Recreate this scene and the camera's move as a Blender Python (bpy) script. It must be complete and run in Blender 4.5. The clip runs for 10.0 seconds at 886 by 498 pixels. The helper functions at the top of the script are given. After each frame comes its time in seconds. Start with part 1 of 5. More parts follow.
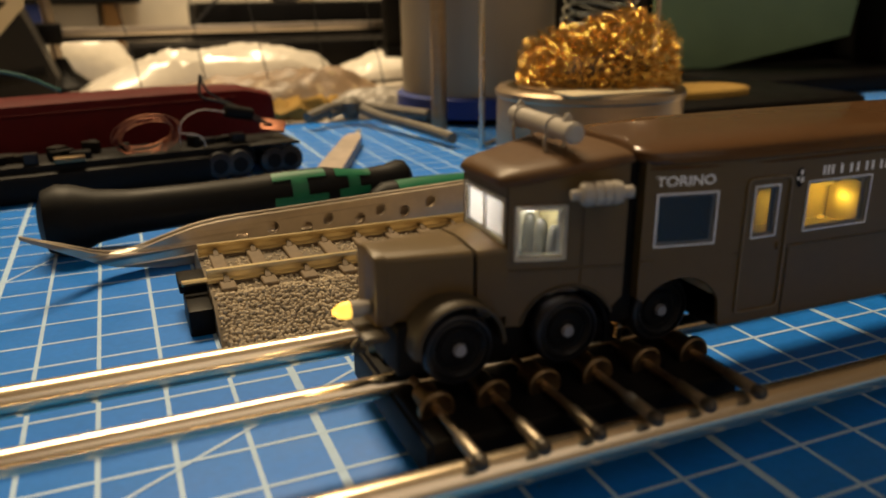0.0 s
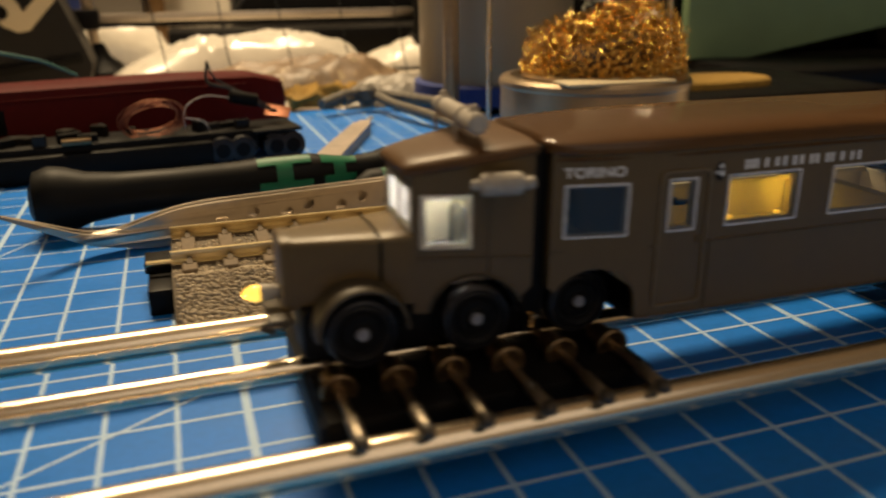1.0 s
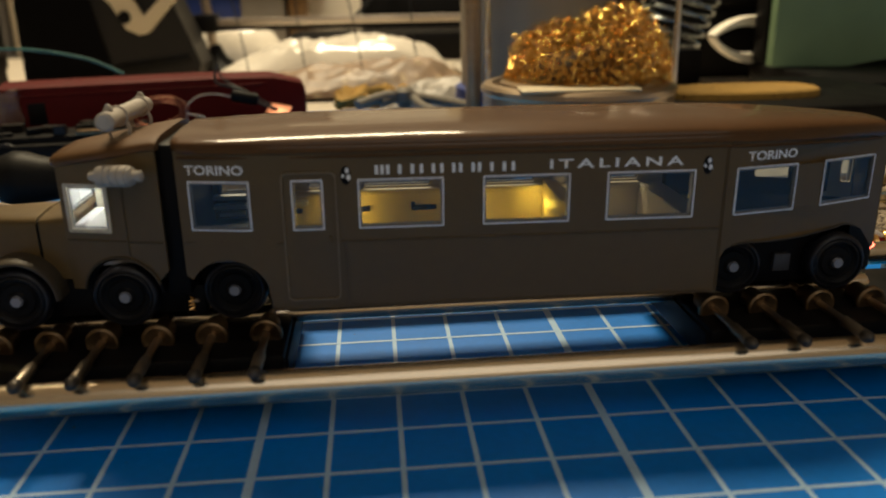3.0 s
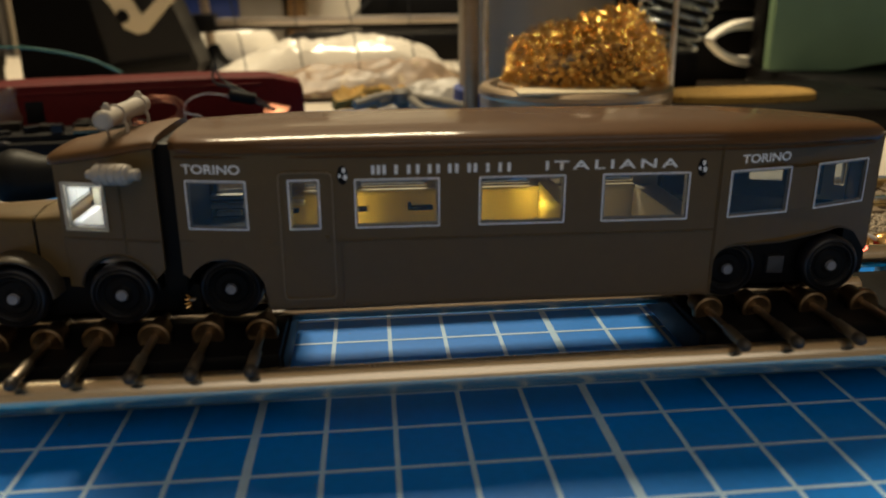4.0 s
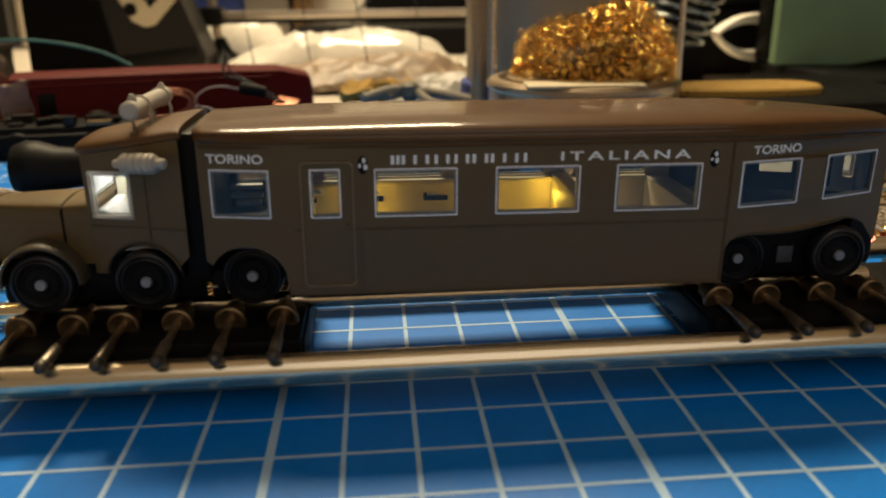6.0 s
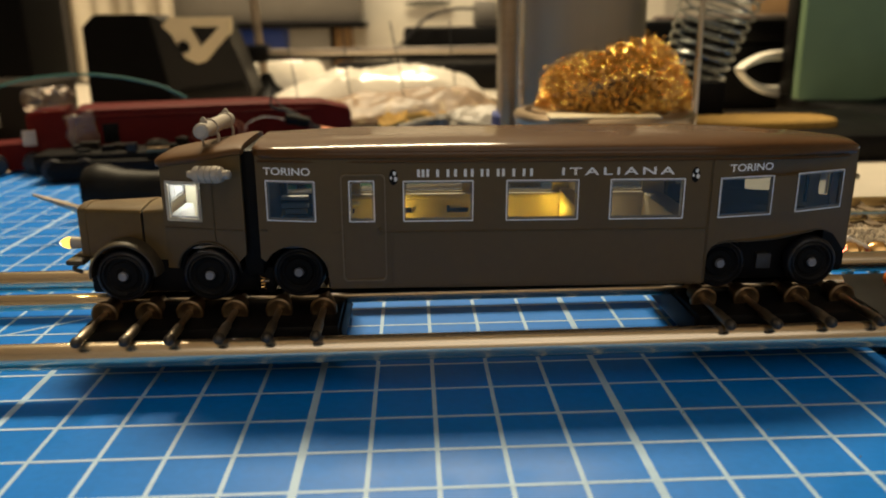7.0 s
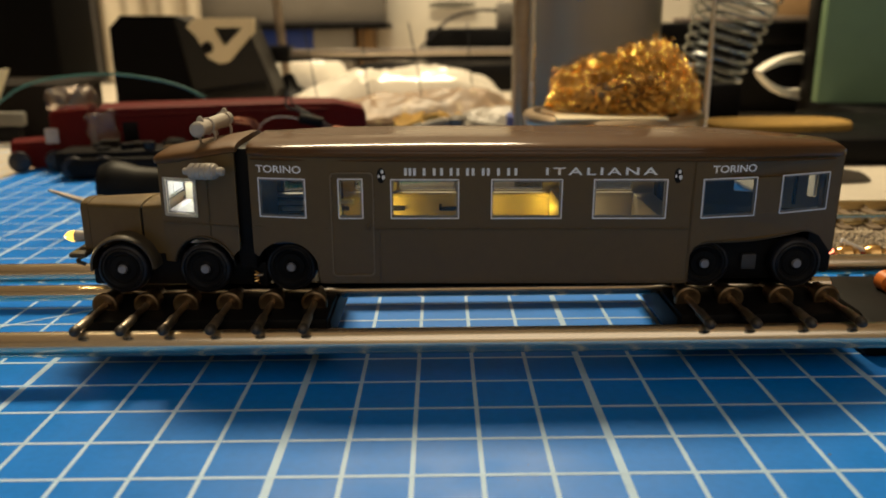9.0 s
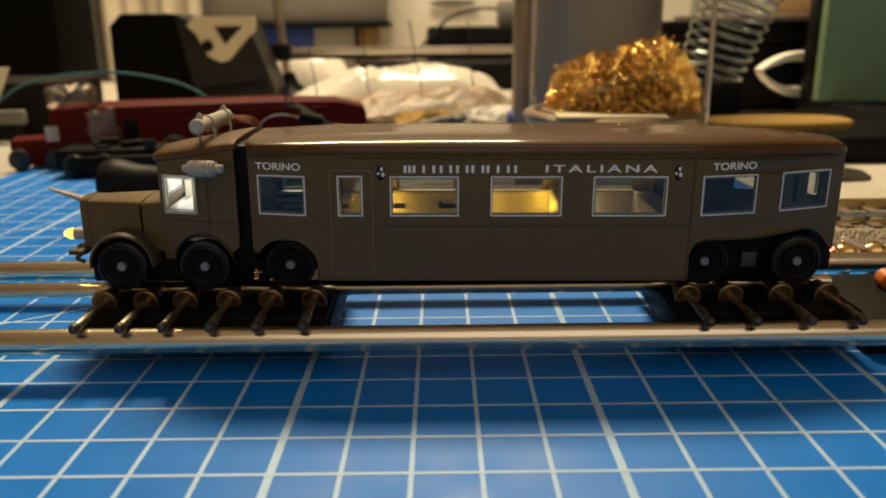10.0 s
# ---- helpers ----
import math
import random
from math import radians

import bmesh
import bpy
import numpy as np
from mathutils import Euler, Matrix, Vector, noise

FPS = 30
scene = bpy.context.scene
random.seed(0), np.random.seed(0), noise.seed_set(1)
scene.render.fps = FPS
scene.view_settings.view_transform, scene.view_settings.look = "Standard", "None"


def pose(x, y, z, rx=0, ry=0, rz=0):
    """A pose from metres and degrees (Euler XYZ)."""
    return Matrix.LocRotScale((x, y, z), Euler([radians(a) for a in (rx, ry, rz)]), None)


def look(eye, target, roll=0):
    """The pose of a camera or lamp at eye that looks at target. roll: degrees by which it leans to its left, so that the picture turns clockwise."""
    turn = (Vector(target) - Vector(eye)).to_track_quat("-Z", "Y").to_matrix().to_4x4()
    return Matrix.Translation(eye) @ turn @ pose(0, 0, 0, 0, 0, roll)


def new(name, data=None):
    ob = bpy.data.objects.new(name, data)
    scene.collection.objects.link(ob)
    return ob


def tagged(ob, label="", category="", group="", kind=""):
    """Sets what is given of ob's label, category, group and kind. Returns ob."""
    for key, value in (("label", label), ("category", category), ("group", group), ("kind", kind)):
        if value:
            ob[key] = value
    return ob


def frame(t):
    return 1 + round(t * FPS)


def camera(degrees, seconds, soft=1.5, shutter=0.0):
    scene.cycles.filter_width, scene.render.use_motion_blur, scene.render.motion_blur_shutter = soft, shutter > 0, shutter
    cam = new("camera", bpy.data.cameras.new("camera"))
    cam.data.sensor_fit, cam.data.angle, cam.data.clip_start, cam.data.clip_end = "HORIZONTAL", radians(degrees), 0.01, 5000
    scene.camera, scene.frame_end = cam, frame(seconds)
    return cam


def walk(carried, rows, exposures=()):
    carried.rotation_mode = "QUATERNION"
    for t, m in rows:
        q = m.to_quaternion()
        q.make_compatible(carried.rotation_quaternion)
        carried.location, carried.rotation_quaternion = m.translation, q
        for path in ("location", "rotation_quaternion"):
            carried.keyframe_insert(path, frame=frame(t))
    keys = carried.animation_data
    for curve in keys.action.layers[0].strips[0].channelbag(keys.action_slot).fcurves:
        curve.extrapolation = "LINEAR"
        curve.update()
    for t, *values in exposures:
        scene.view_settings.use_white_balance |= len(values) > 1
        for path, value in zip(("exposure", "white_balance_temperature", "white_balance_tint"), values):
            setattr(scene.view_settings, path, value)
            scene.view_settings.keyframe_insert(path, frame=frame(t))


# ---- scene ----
from mathutils.geometry import tessellate_polygon

cam = camera(59.33, 10.0, 1.8, 0.5)
PATH = [
    (0, (0.00486, 0.00401, 0.05983), (0.07720, 0.17986, -0.00218), -0.75),
    (0.5, (0.00497, 0.00426, 0.05975), (0.07719, 0.17985, -0.00313), -0.77),
    (1, (0.02137, -0.00395, 0.06013), (0.08162, 0.17540, -0.00473), -0.69),
    (1.5, (0.05815, -0.01033, 0.06000), (0.10170, 0.17328, -0.00626), -1.44),
    (2, (0.08653, -0.01581, 0.06001), (0.11159, 0.17127, -0.00610), -2.00),
    (2.5, (0.09402, -0.02511, 0.06013), (0.11038, 0.16363, -0.00397), -1.52),
    (4, (0.09452, -0.02720, 0.06026), (0.11117, 0.16182, -0.00294), -0.76),
    (4.5, (0.09446, -0.02687, 0.06029), (0.11124, 0.16160, -0.00450), -0.72),
    (5, (0.09440, -0.02657, 0.06022), (0.11132, 0.16160, -0.00541), -0.67),
    (6.5, (0.09132, -0.03747, 0.06058), (0.10482, 0.15214, -0.00159), -0.63),
    (7, (0.09345, -0.05083, 0.06115), (0.10049, 0.14102, 0.00507), -0.75),
    (7.5, (0.09994, -0.05663, 0.06158), (0.09906, 0.13599, 0.00776), -0.84),
    (8, (0.10032, -0.05593, 0.06144), (0.09918, 0.13672, 0.00773), -0.72),
    (8.5, (0.10050, -0.05490, 0.06138), (0.09992, 0.13707, 0.00530), -0.66),
    (9, (0.10061, -0.05461, 0.06138), (0.10082, 0.13746, 0.00562), -0.64),
    (9.5, (0.10067, -0.05455, 0.06130), (0.10080, 0.13740, 0.00512), -0.65),
    (10, (0.10081, -0.05449, 0.06110), (0.10083, 0.13749, 0.00503), -0.64),
]
walk(cam, [(t, look(eye, target, roll)) for t, eye, target, roll in PATH],
     exposures=[(0, -0.33, 6900, 14), (1, -0.28, 6900, 14), (2, -0.23, 6250, 12), (2.5, -0.23, 6150, 9), (4.6, -0.25, 6050, 8),
                (5, -0.06, 6150, 9), (6.5, 0.03, 6300, 9), (8, 0.0, 6300, 8), (10, -0.02, 6400, 10)])
cam.data.dof.use_dof = True
cam.data.dof.focus_distance = 0.150
cam.data.dof.aperture_fstop = 22.0

# ---- light ----
world = bpy.data.worlds.new("room_light")
scene.world = world
world.use_nodes = True
world.node_tree.nodes["Background"].inputs[0].default_value = (1.0, 0.80, 0.58, 1)
world.node_tree.nodes["Background"].inputs[1].default_value = 0.045


def point_light(name, at, watts, size, colour):
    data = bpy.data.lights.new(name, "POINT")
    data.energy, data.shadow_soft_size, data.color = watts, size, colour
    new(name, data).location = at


# the bench lamp behind the models, and an added unseen fill light in front
bar = bpy.data.lights.new("bench_lamp_light", "AREA")
bar.shape, bar.size, bar.size_y = "RECTANGLE", 0.46, 0.21
bar.energy, bar.color = 18.8, (1.0, 0.79, 0.48)
new("bench_lamp_light", bar).matrix_world = pose(0.00, 0.73, 0.91, -12, 0, 0)
point_light("front_fill_light", (0.28, -0.85, 0.95), 9.2, 0.60, (1.0, 0.92, 0.80))

# ---- materials ----


def material(name, colour, rough=0.5, metal=0.0, vary=0.12, scale=300.0, bump=0.0, grain=0.0, stretch=(1, 1, 1),
             spec=0.5, coat=0.0, emit=None, power=0.0, clear=0.0, speck=None, coat_rough=0.12):
    """A surface: colour broken by two sizes of noise, roughness that wanders, and fine relief."""
    m = bpy.data.materials.new(name)
    m.use_nodes = True
    nt = m.node_tree
    b = nt.nodes["Principled BSDF"]
    c = (*colour, 1)
    b.inputs["Metallic"].default_value = metal
    b.inputs["Roughness"].default_value = rough
    b.inputs["Specular IOR Level"].default_value = spec
    b.inputs["Coat Weight"].default_value = coat
    b.inputs["Coat Roughness"].default_value = coat_rough
    b.inputs["Transmission Weight"].default_value = clear
    if emit:
        b.inputs["Emission Color"].default_value = (*emit, 1)
        b.inputs["Emission Strength"].default_value = power
    tc = nt.nodes.new("ShaderNodeTexCoord")
    mp = nt.nodes.new("ShaderNodeMapping")
    mp.inputs["Scale"].default_value = stretch
    nt.links.new(tc.outputs["Object"], mp.inputs["Vector"])
    n1 = nt.nodes.new("ShaderNodeTexNoise")
    n1.inputs["Scale"].default_value, n1.inputs["Detail"].default_value = scale, 5
    n2 = nt.nodes.new("ShaderNodeTexNoise")
    n2.inputs["Scale"].default_value, n2.inputs["Detail"].default_value = scale * 0.13, 3
    for n in (n1, n2):
        nt.links.new(mp.outputs["Vector"], n.inputs["Vector"])
    add = nt.nodes.new("ShaderNodeMath")
    add.operation = "ADD"
    nt.links.new(n1.outputs["Fac"], add.inputs[0])
    nt.links.new(n2.outputs["Fac"], add.inputs[1])
    ramp = nt.nodes.new("ShaderNodeMapRange")
    ramp.inputs["From Min"].default_value, ramp.inputs["From Max"].default_value = 0.6, 1.4
    ramp.inputs["To Min"].default_value, ramp.inputs["To Max"].default_value = 1 - vary, 1 + vary
    nt.links.new(add.outputs[0], ramp.inputs["Value"])
    mul = nt.nodes.new("ShaderNodeMix")
    mul.data_type, mul.blend_type = "RGBA", "MULTIPLY"
    mul.inputs["Factor"].default_value = 1
    mul.inputs["A"].default_value = c
    nt.links.new(ramp.outputs["Result"], mul.inputs["B"])
    out = mul.outputs["Result"]
    if speck:
        hit = nt.nodes.new("ShaderNodeMapRange")
        hit.inputs["From Min"].default_value, hit.inputs["From Max"].default_value = 0.62, 0.70
        nt.links.new(n1.outputs["Fac"], hit.inputs["Value"])
        mix = nt.nodes.new("ShaderNodeMix")
        mix.data_type = "RGBA"
        nt.links.new(hit.outputs["Result"], mix.inputs["Factor"])
        nt.links.new(out, mix.inputs["A"])
        mix.inputs["B"].default_value = (*speck, 1)
        out = mix.outputs["Result"]
    nt.links.new(out, b.inputs["Base Color"])
    rr = nt.nodes.new("ShaderNodeMapRange")
    rr.inputs["From Min"].default_value, rr.inputs["From Max"].default_value = 0.3, 0.7
    rr.inputs["To Min"].default_value, rr.inputs["To Max"].default_value = max(rough - 0.07, 0.02), min(rough + 0.07, 1)
    nt.links.new(n2.outputs["Fac"], rr.inputs["Value"])
    nt.links.new(rr.outputs["Result"], b.inputs["Roughness"])
    if bump:
        bp = nt.nodes.new("ShaderNodeBump")
        bp.inputs["Strength"].default_value = bump
        bp.inputs["Distance"].default_value = 0.0002
        nt.links.new(n1.outputs["Fac"], bp.inputs["Height"])
        nt.links.new(bp.outputs["Normal"], b.inputs["Normal"])
    return m


OLIVE = material("olive_brown_paint", (0.105, 0.0665, 0.0235), 0.38, vary=0.10, scale=500, bump=0.03, spec=0.40)
ROOFP = material("glossy_brown_paint", (0.088, 0.039, 0.0125), 0.55, vary=0.10, scale=400, bump=0.02, spec=0.12, coat=0.6, coat_rough=0.10)
CABTOP = material("satin_brown_paint", (0.112, 0.056, 0.021), 0.48, vary=0.10, scale=400, bump=0.03, spec=0.25, coat=0.08)
WINGP = material("dull_grey_brown_plastic", (0.056, 0.044, 0.029), 0.46, vary=0.10, scale=500, bump=0.04, spec=0.3)
SILVERP = material("silver_paint", (0.80, 0.79, 0.79), 0.36, metal=0.3, vary=0.1, scale=900)
GREYCAST = material("grey_cast_plastic", (0.42, 0.38, 0.33), 0.45, vary=0.12, scale=800, bump=0.1)
LETTER = material("white_print", (0.86, 0.85, 0.84), 0.5, vary=0.06, scale=900)
TYRE = material("black_rubber", (0.009, 0.009, 0.013), 0.34, vary=0.2, scale=900, bump=0.05, spec=0.4)
BLACKP = material("black_plastic", (0.0045, 0.004, 0.0042), 0.5, vary=0.2, scale=500, bump=0.06, spec=0.12)
BLACKG = material("glossy_black_plastic", (0.008, 0.008, 0.010), 0.40, vary=0.1, scale=400, spec=0.28)
HUB = material("grey_axle_end", (0.25, 0.25, 0.28), 0.45, metal=0.2, vary=0.15, scale=900)
STEEL = material("polished_steel_rod", (0.84, 0.71, 0.53), 0.24, metal=1.0, vary=0.10, scale=900, stretch=(0.01, 1, 1), bump=0.05)
PINM = material("dull_steel_pin", (0.44, 0.36, 0.275), 0.34, metal=1.0, vary=0.2, scale=700)
SLEEVE = material("dark_steel_sleeve", (0.33, 0.28, 0.22), 0.47, metal=1.0, vary=0.2, scale=700)
BRASS = material("tarnished_brass", (0.205, 0.142, 0.082), 0.38, metal=1.0, vary=0.3, scale=700, bump=0.1)
WOOL = material("brass_wool", (0.80, 0.52, 0.15), 0.17, metal=1.0, vary=0.2, scale=200)
WOOLD = material("shade_dark_wool_core", (0.060, 0.032, 0.010), 0.6, metal=0.3, vary=0.4, scale=260, bump=0.8)
TINM = material("tin_steel", (0.43, 0.335, 0.235), 0.34, metal=0.95, vary=0.14, scale=150, stretch=(0.3, 0.3, 3.0))
CANM = material("brushed_steel", (0.37, 0.33, 0.265), 0.56, metal=0.9, vary=0.05, scale=60, stretch=(4, 4, 0.2), bump=0.05)
CHROME = material("bright_wire", (0.78, 0.74, 0.68), 0.24, metal=1.0, vary=0.08, scale=300)
GREYM = material("dull_grey_steel", (0.14, 0.125, 0.105), 0.55, metal=0.3, vary=0.2, scale=200)
TOOL = material("matt_tool_steel", (0.58, 0.51, 0.43), 0.36, metal=0.9, vary=0.12, scale=300, bump=0.05)
MATB = material("blue_cutting_mat", (0.0, 0.178, 0.70), 0.47, vary=0.10, scale=700, bump=0.08, spec=0.29)
LINE = material("pale_grid_print", (0.38, 0.57, 0.83), 0.5, vary=0.10, scale=500)
DESK = material("pale_desk_laminate", (0.52, 0.46, 0.38), 0.5, vary=0.12, scale=40)
PAPERD = material("off_white_paper", (0.52, 0.47, 0.39), 0.75, vary=0.08, scale=60)
CLOTH = material("pale_hanging_cloth", (0.60, 0.53, 0.42), 0.85, vary=0.15, scale=30)
CLOTHD = material("shade_grey_cloth", (0.11, 0.10, 0.095), 0.9, vary=0.25, scale=30)
NIGHT = material("matt_black_case", (0.003, 0.0028, 0.003), 0.8, vary=0.2, scale=80, spec=0.06)
PAPER = material("white_paper", (0.84, 0.79, 0.69), 0.75, vary=0.06, scale=60)
BALLAST = material("grey_ballast", (0.50, 0.415, 0.30), 0.8, vary=0.3, scale=350, bump=0.2)
BEDM = material("shade_dark_ballast_bed", (0.15, 0.12, 0.085), 0.85, vary=0.3, scale=350, bump=0.2)
SLEEPER = material("brown_sleeper", (0.155, 0.108, 0.062), 0.65, vary=0.25, scale=600, bump=0.2)
RAILM = material("nickel_silver_rail", (0.66, 0.54, 0.31), 0.30, metal=1.0, vary=0.12, scale=300, stretch=(0.2, 1, 1))
HANDLE = material("black_soft_grip", (0.005, 0.0046, 0.0042), 0.5, vary=0.2, scale=400, bump=0.1, spec=0.14)
GREEN = material("green_soft_grip", (0.006, 0.150, 0.072), 0.45, vary=0.12, scale=400, bump=0.08, spec=0.3)
REDP = material("dark_red_plastic", (0.080, 0.0037, 0.0034), 0.52, vary=0.14, scale=300, bump=0.03, spec=0.11)
STICKER = material("pale_sticker", (0.40, 0.33, 0.28), 0.6, vary=0.25, scale=300)
COPPER = material("copper_wire", (0.32, 0.125, 0.070), 0.5, metal=0.8, vary=0.1)
WIREB = material("black_wire", (0.012, 0.012, 0.014), 0.4)
WIREW = material("pale_wire", (0.55, 0.47, 0.42), 0.45)
WIREG = material("teal_wire", (0.03, 0.15, 0.14), 0.45)
CREAM = material("cream_plastic", (0.62, 0.53, 0.36), 0.5, vary=0.06, scale=60)
FILMM = material("crumpled_clear_film", (0.70, 0.65, 0.57), 0.24, vary=0.10, scale=140, bump=0.25, spec=0.6, coat=0.4)
SPONGE = material("yellow_sponge", (0.36, 0.215, 0.045), 0.9, vary=0.3, scale=260, bump=0.6, speck=(0.16, 0.085, 0.022))
GREENB = material("sage_green_card", (0.150, 0.245, 0.142), 0.6, vary=0.10, scale=60)
BLUEP = material("blue_plastic", (0.010, 0.035, 0.22), 0.4, vary=0.1)
GREYB = material("grey_card", (0.26, 0.24, 0.215), 0.7, vary=0.12, scale=40)
DARKB = material("dark_brown_card", (0.012, 0.009, 0.007), 0.7, spec=0.12, vary=0.2, scale=60)
BROWNB = material("brown_card", (0.26, 0.15, 0.06), 0.7, vary=0.15, scale=60)
WALLM = material("pale_wall_paint", (0.60, 0.55, 0.47), 0.85, vary=0.06, scale=6)
# Ceiling colour tinted warm in place of lamp light falling on it.
CEILM = material("warm_tinted_ceiling", (0.80, 0.71, 0.58), 0.85, vary=0.04, scale=6)
INTERIOR = material("cream_interior_plastic", (0.54, 0.47, 0.33), 0.5, vary=0.06, scale=300)
INNERD = material("unlit_blue_grey_interior", (0.030, 0.036, 0.046), 0.4, vary=0.15, scale=300)
CABIN = material("white_cabin_plastic", (0.70, 0.70, 0.70), 0.45, vary=0.05, scale=300)
LEDW = material("white_led", (0.9, 0.9, 0.9), 0.3, emit=(0.93, 0.96, 1.0), power=14)
LEDY = material("amber_led", (0.9, 0.7, 0.3), 0.3, emit=(1.0, 0.55, 0.06), power=0.9)
HEADL = material("warm_headlamp_lens", (0.9, 0.6, 0.1), 0.2, emit=(1.0, 0.60, 0.09), power=2.1)
TAILL = material("red_tail_lens", (0.6, 0.02, 0.02), 0.2, emit=(1.0, 0.16, 0.08), power=6.0)
REDSL = material("deep_red_lamp_glow", (0.30, 0.012, 0.010), 0.3, vary=0.15)
ORANGE = material("orange_plastic", (0.62, 0.17, 0.03), 0.3, vary=0.15)
HOUSING = material("dark_grey_housing", (0.012, 0.011, 0.0105), 0.5, vary=0.15, scale=200, spec=0.25)
BOXGREY = material("dark_grey_plastic", (0.045, 0.045, 0.052), 0.45, vary=0.15, scale=700)
PINTIP = material("dark_steel_tip", (0.075, 0.065, 0.055), 0.45, metal=0.6, vary=0.2, scale=700)

SPRINGM = material("grey_spring_wire", (0.24, 0.265, 0.265), 0.26, metal=1.0, vary=0.1)
GREYBAG = material("grey_plastic_film", (0.23, 0.205, 0.175), 0.45, vary=0.3, scale=120, bump=0.6)
PALEF = material("pale_yellowed_sheet", (0.72, 0.66, 0.46), 0.25, vary=0.2, scale=60, spec=0.6)
SLATE = material("grey_painted_bar", (0.16, 0.15, 0.125), 0.6, vary=0.2, scale=90)
PLUGM = material("bright_brass", (0.85, 0.52, 0.20), 0.25, metal=1.0, vary=0.1)
BAGBITS = material("brown_bag_contents", (0.22, 0.145, 0.085), 0.5, vary=0.6, scale=110, bump=0.6, speck=(0.42, 0.33, 0.20))

CABSEAT = material("grey_seat_plastic", (0.11, 0.105, 0.08), 0.5, vary=0.1)

BEZEL = material("smoky_pane_edge", (0.22, 0.23, 0.25), 0.3, vary=0.1, scale=600)
# Door bead in a paler brown than the body paint.
BEAD = material("pale_brown_bead_paint", (0.170, 0.122, 0.066), 0.4, vary=0.2, scale=900)

LININGW = material("ivory_plastic", (0.72, 0.68, 0.52), 0.5, vary=0.06)
REARW = material("pale_yellow_plastic", (0.74, 0.66, 0.36), 0.5, vary=0.08)

RIM = bpy.data.materials.new("milky_clear_plastic")
RIM.use_nodes = True
_nt = RIM.node_tree
_nt.nodes.remove(_nt.nodes["Principled BSDF"])
_dif, _tra, _mix = (_nt.nodes.new("ShaderNode" + k) for k in ("BsdfDiffuse", "BsdfTranslucent", "MixShader"))
_dif.inputs["Color"].default_value = (0.60, 0.58, 0.54, 1)
_tra.inputs["Color"].default_value = (0.72, 0.70, 0.64, 1)
_mix.inputs[0].default_value = 0.55
_nt.links.new(_dif.outputs[0], _mix.inputs[1])
_nt.links.new(_tra.outputs[0], _mix.inputs[2])
_nt.links.new(_mix.outputs[0], _nt.nodes["Material Output"].inputs["Surface"])

GLASS = bpy.data.materials.new("clear_pane")
GLASS.use_nodes = True
_nt = GLASS.node_tree
_nt.nodes.remove(_nt.nodes["Principled BSDF"])
_clear, _gloss, _mix, _fres = (_nt.nodes.new("ShaderNode" + k) for k in ("BsdfTransparent", "BsdfGlossy", "MixShader", "LayerWeight"))
_clear.inputs["Color"].default_value = (0.62, 0.66, 0.70, 1)
_gloss.inputs["Roughness"].default_value = 0.05
_fres.inputs["Blend"].default_value = 0.5
_pow, _gain = (_nt.nodes.new("ShaderNodeMath") for _ in range(2))
_pow.operation, _gain.operation = "POWER", "MULTIPLY_ADD"
_pow.inputs[1].default_value = 4.0
_gain.inputs[1].default_value, _gain.inputs[2].default_value = 0.6, 0.055
_nt.links.new(_fres.outputs["Facing"], _pow.inputs[0])
_nt.links.new(_pow.outputs[0], _gain.inputs[0])
_nt.links.new(_gain.outputs[0], _mix.inputs[0])
_nt.links.new(_clear.outputs[0], _mix.inputs[1])
_nt.links.new(_gloss.outputs[0], _mix.inputs[2])
# a faint blue-grey haze painted over the clear plastic in place of reflections
_haze, _over = _nt.nodes.new("ShaderNodeBsdfDiffuse"), _nt.nodes.new("ShaderNodeMixShader")
_haze.inputs["Color"].default_value = (0.50, 0.55, 0.62, 1)
_over.inputs[0].default_value = 0.022
_nt.links.new(_mix.outputs[0], _over.inputs[1])
_nt.links.new(_haze.outputs[0], _over.inputs[2])
_nt.links.new(_over.outputs[0], _nt.nodes["Material Output"].inputs["Surface"])



def two_part(name, first, second, share, tint_a, tint_b, rough=0.2):
    """A thin see-through plastic: one shader laid over another."""
    m = bpy.data.materials.new(name)
    m.use_nodes = True
    nt = m.node_tree
    nt.nodes.remove(nt.nodes["Principled BSDF"])
    a, b, mix = (nt.nodes.new("ShaderNode" + k) for k in (first, second, "MixShader"))
    a.inputs["Color"].default_value, b.inputs["Color"].default_value = (*tint_a, 1), (*tint_b, 1)
    if "Roughness" in b.inputs:
        b.inputs["Roughness"].default_value = rough
    mix.inputs[0].default_value = share
    nt.links.new(a.outputs[0], mix.inputs[1])
    nt.links.new(b.outputs[0], mix.inputs[2])
    nt.links.new(mix.outputs[0], nt.nodes["Material Output"].inputs["Surface"])
    return m


SCRAPM = two_part("crumpled_cellophane", "BsdfTransparent", "BsdfGlossy", 0.13, (0.93, 0.90, 0.87), (0.62, 0.55, 0.50), 0.42)
MILKY = two_part("milky_windscreen_plastic", "BsdfDiffuse", "BsdfTranslucent", 0.45, (0.80, 0.81, 0.82), (0.55, 0.57, 0.61))

# ---- tools ----


def thing(name, at, label, category, group="", kind="", turn=None):
    ob = new(name)
    ob.empty_display_size = 0.01
    ob.matrix_world = pose(*at) @ (turn or Matrix())
    return tagged(ob, label, category, group, kind)


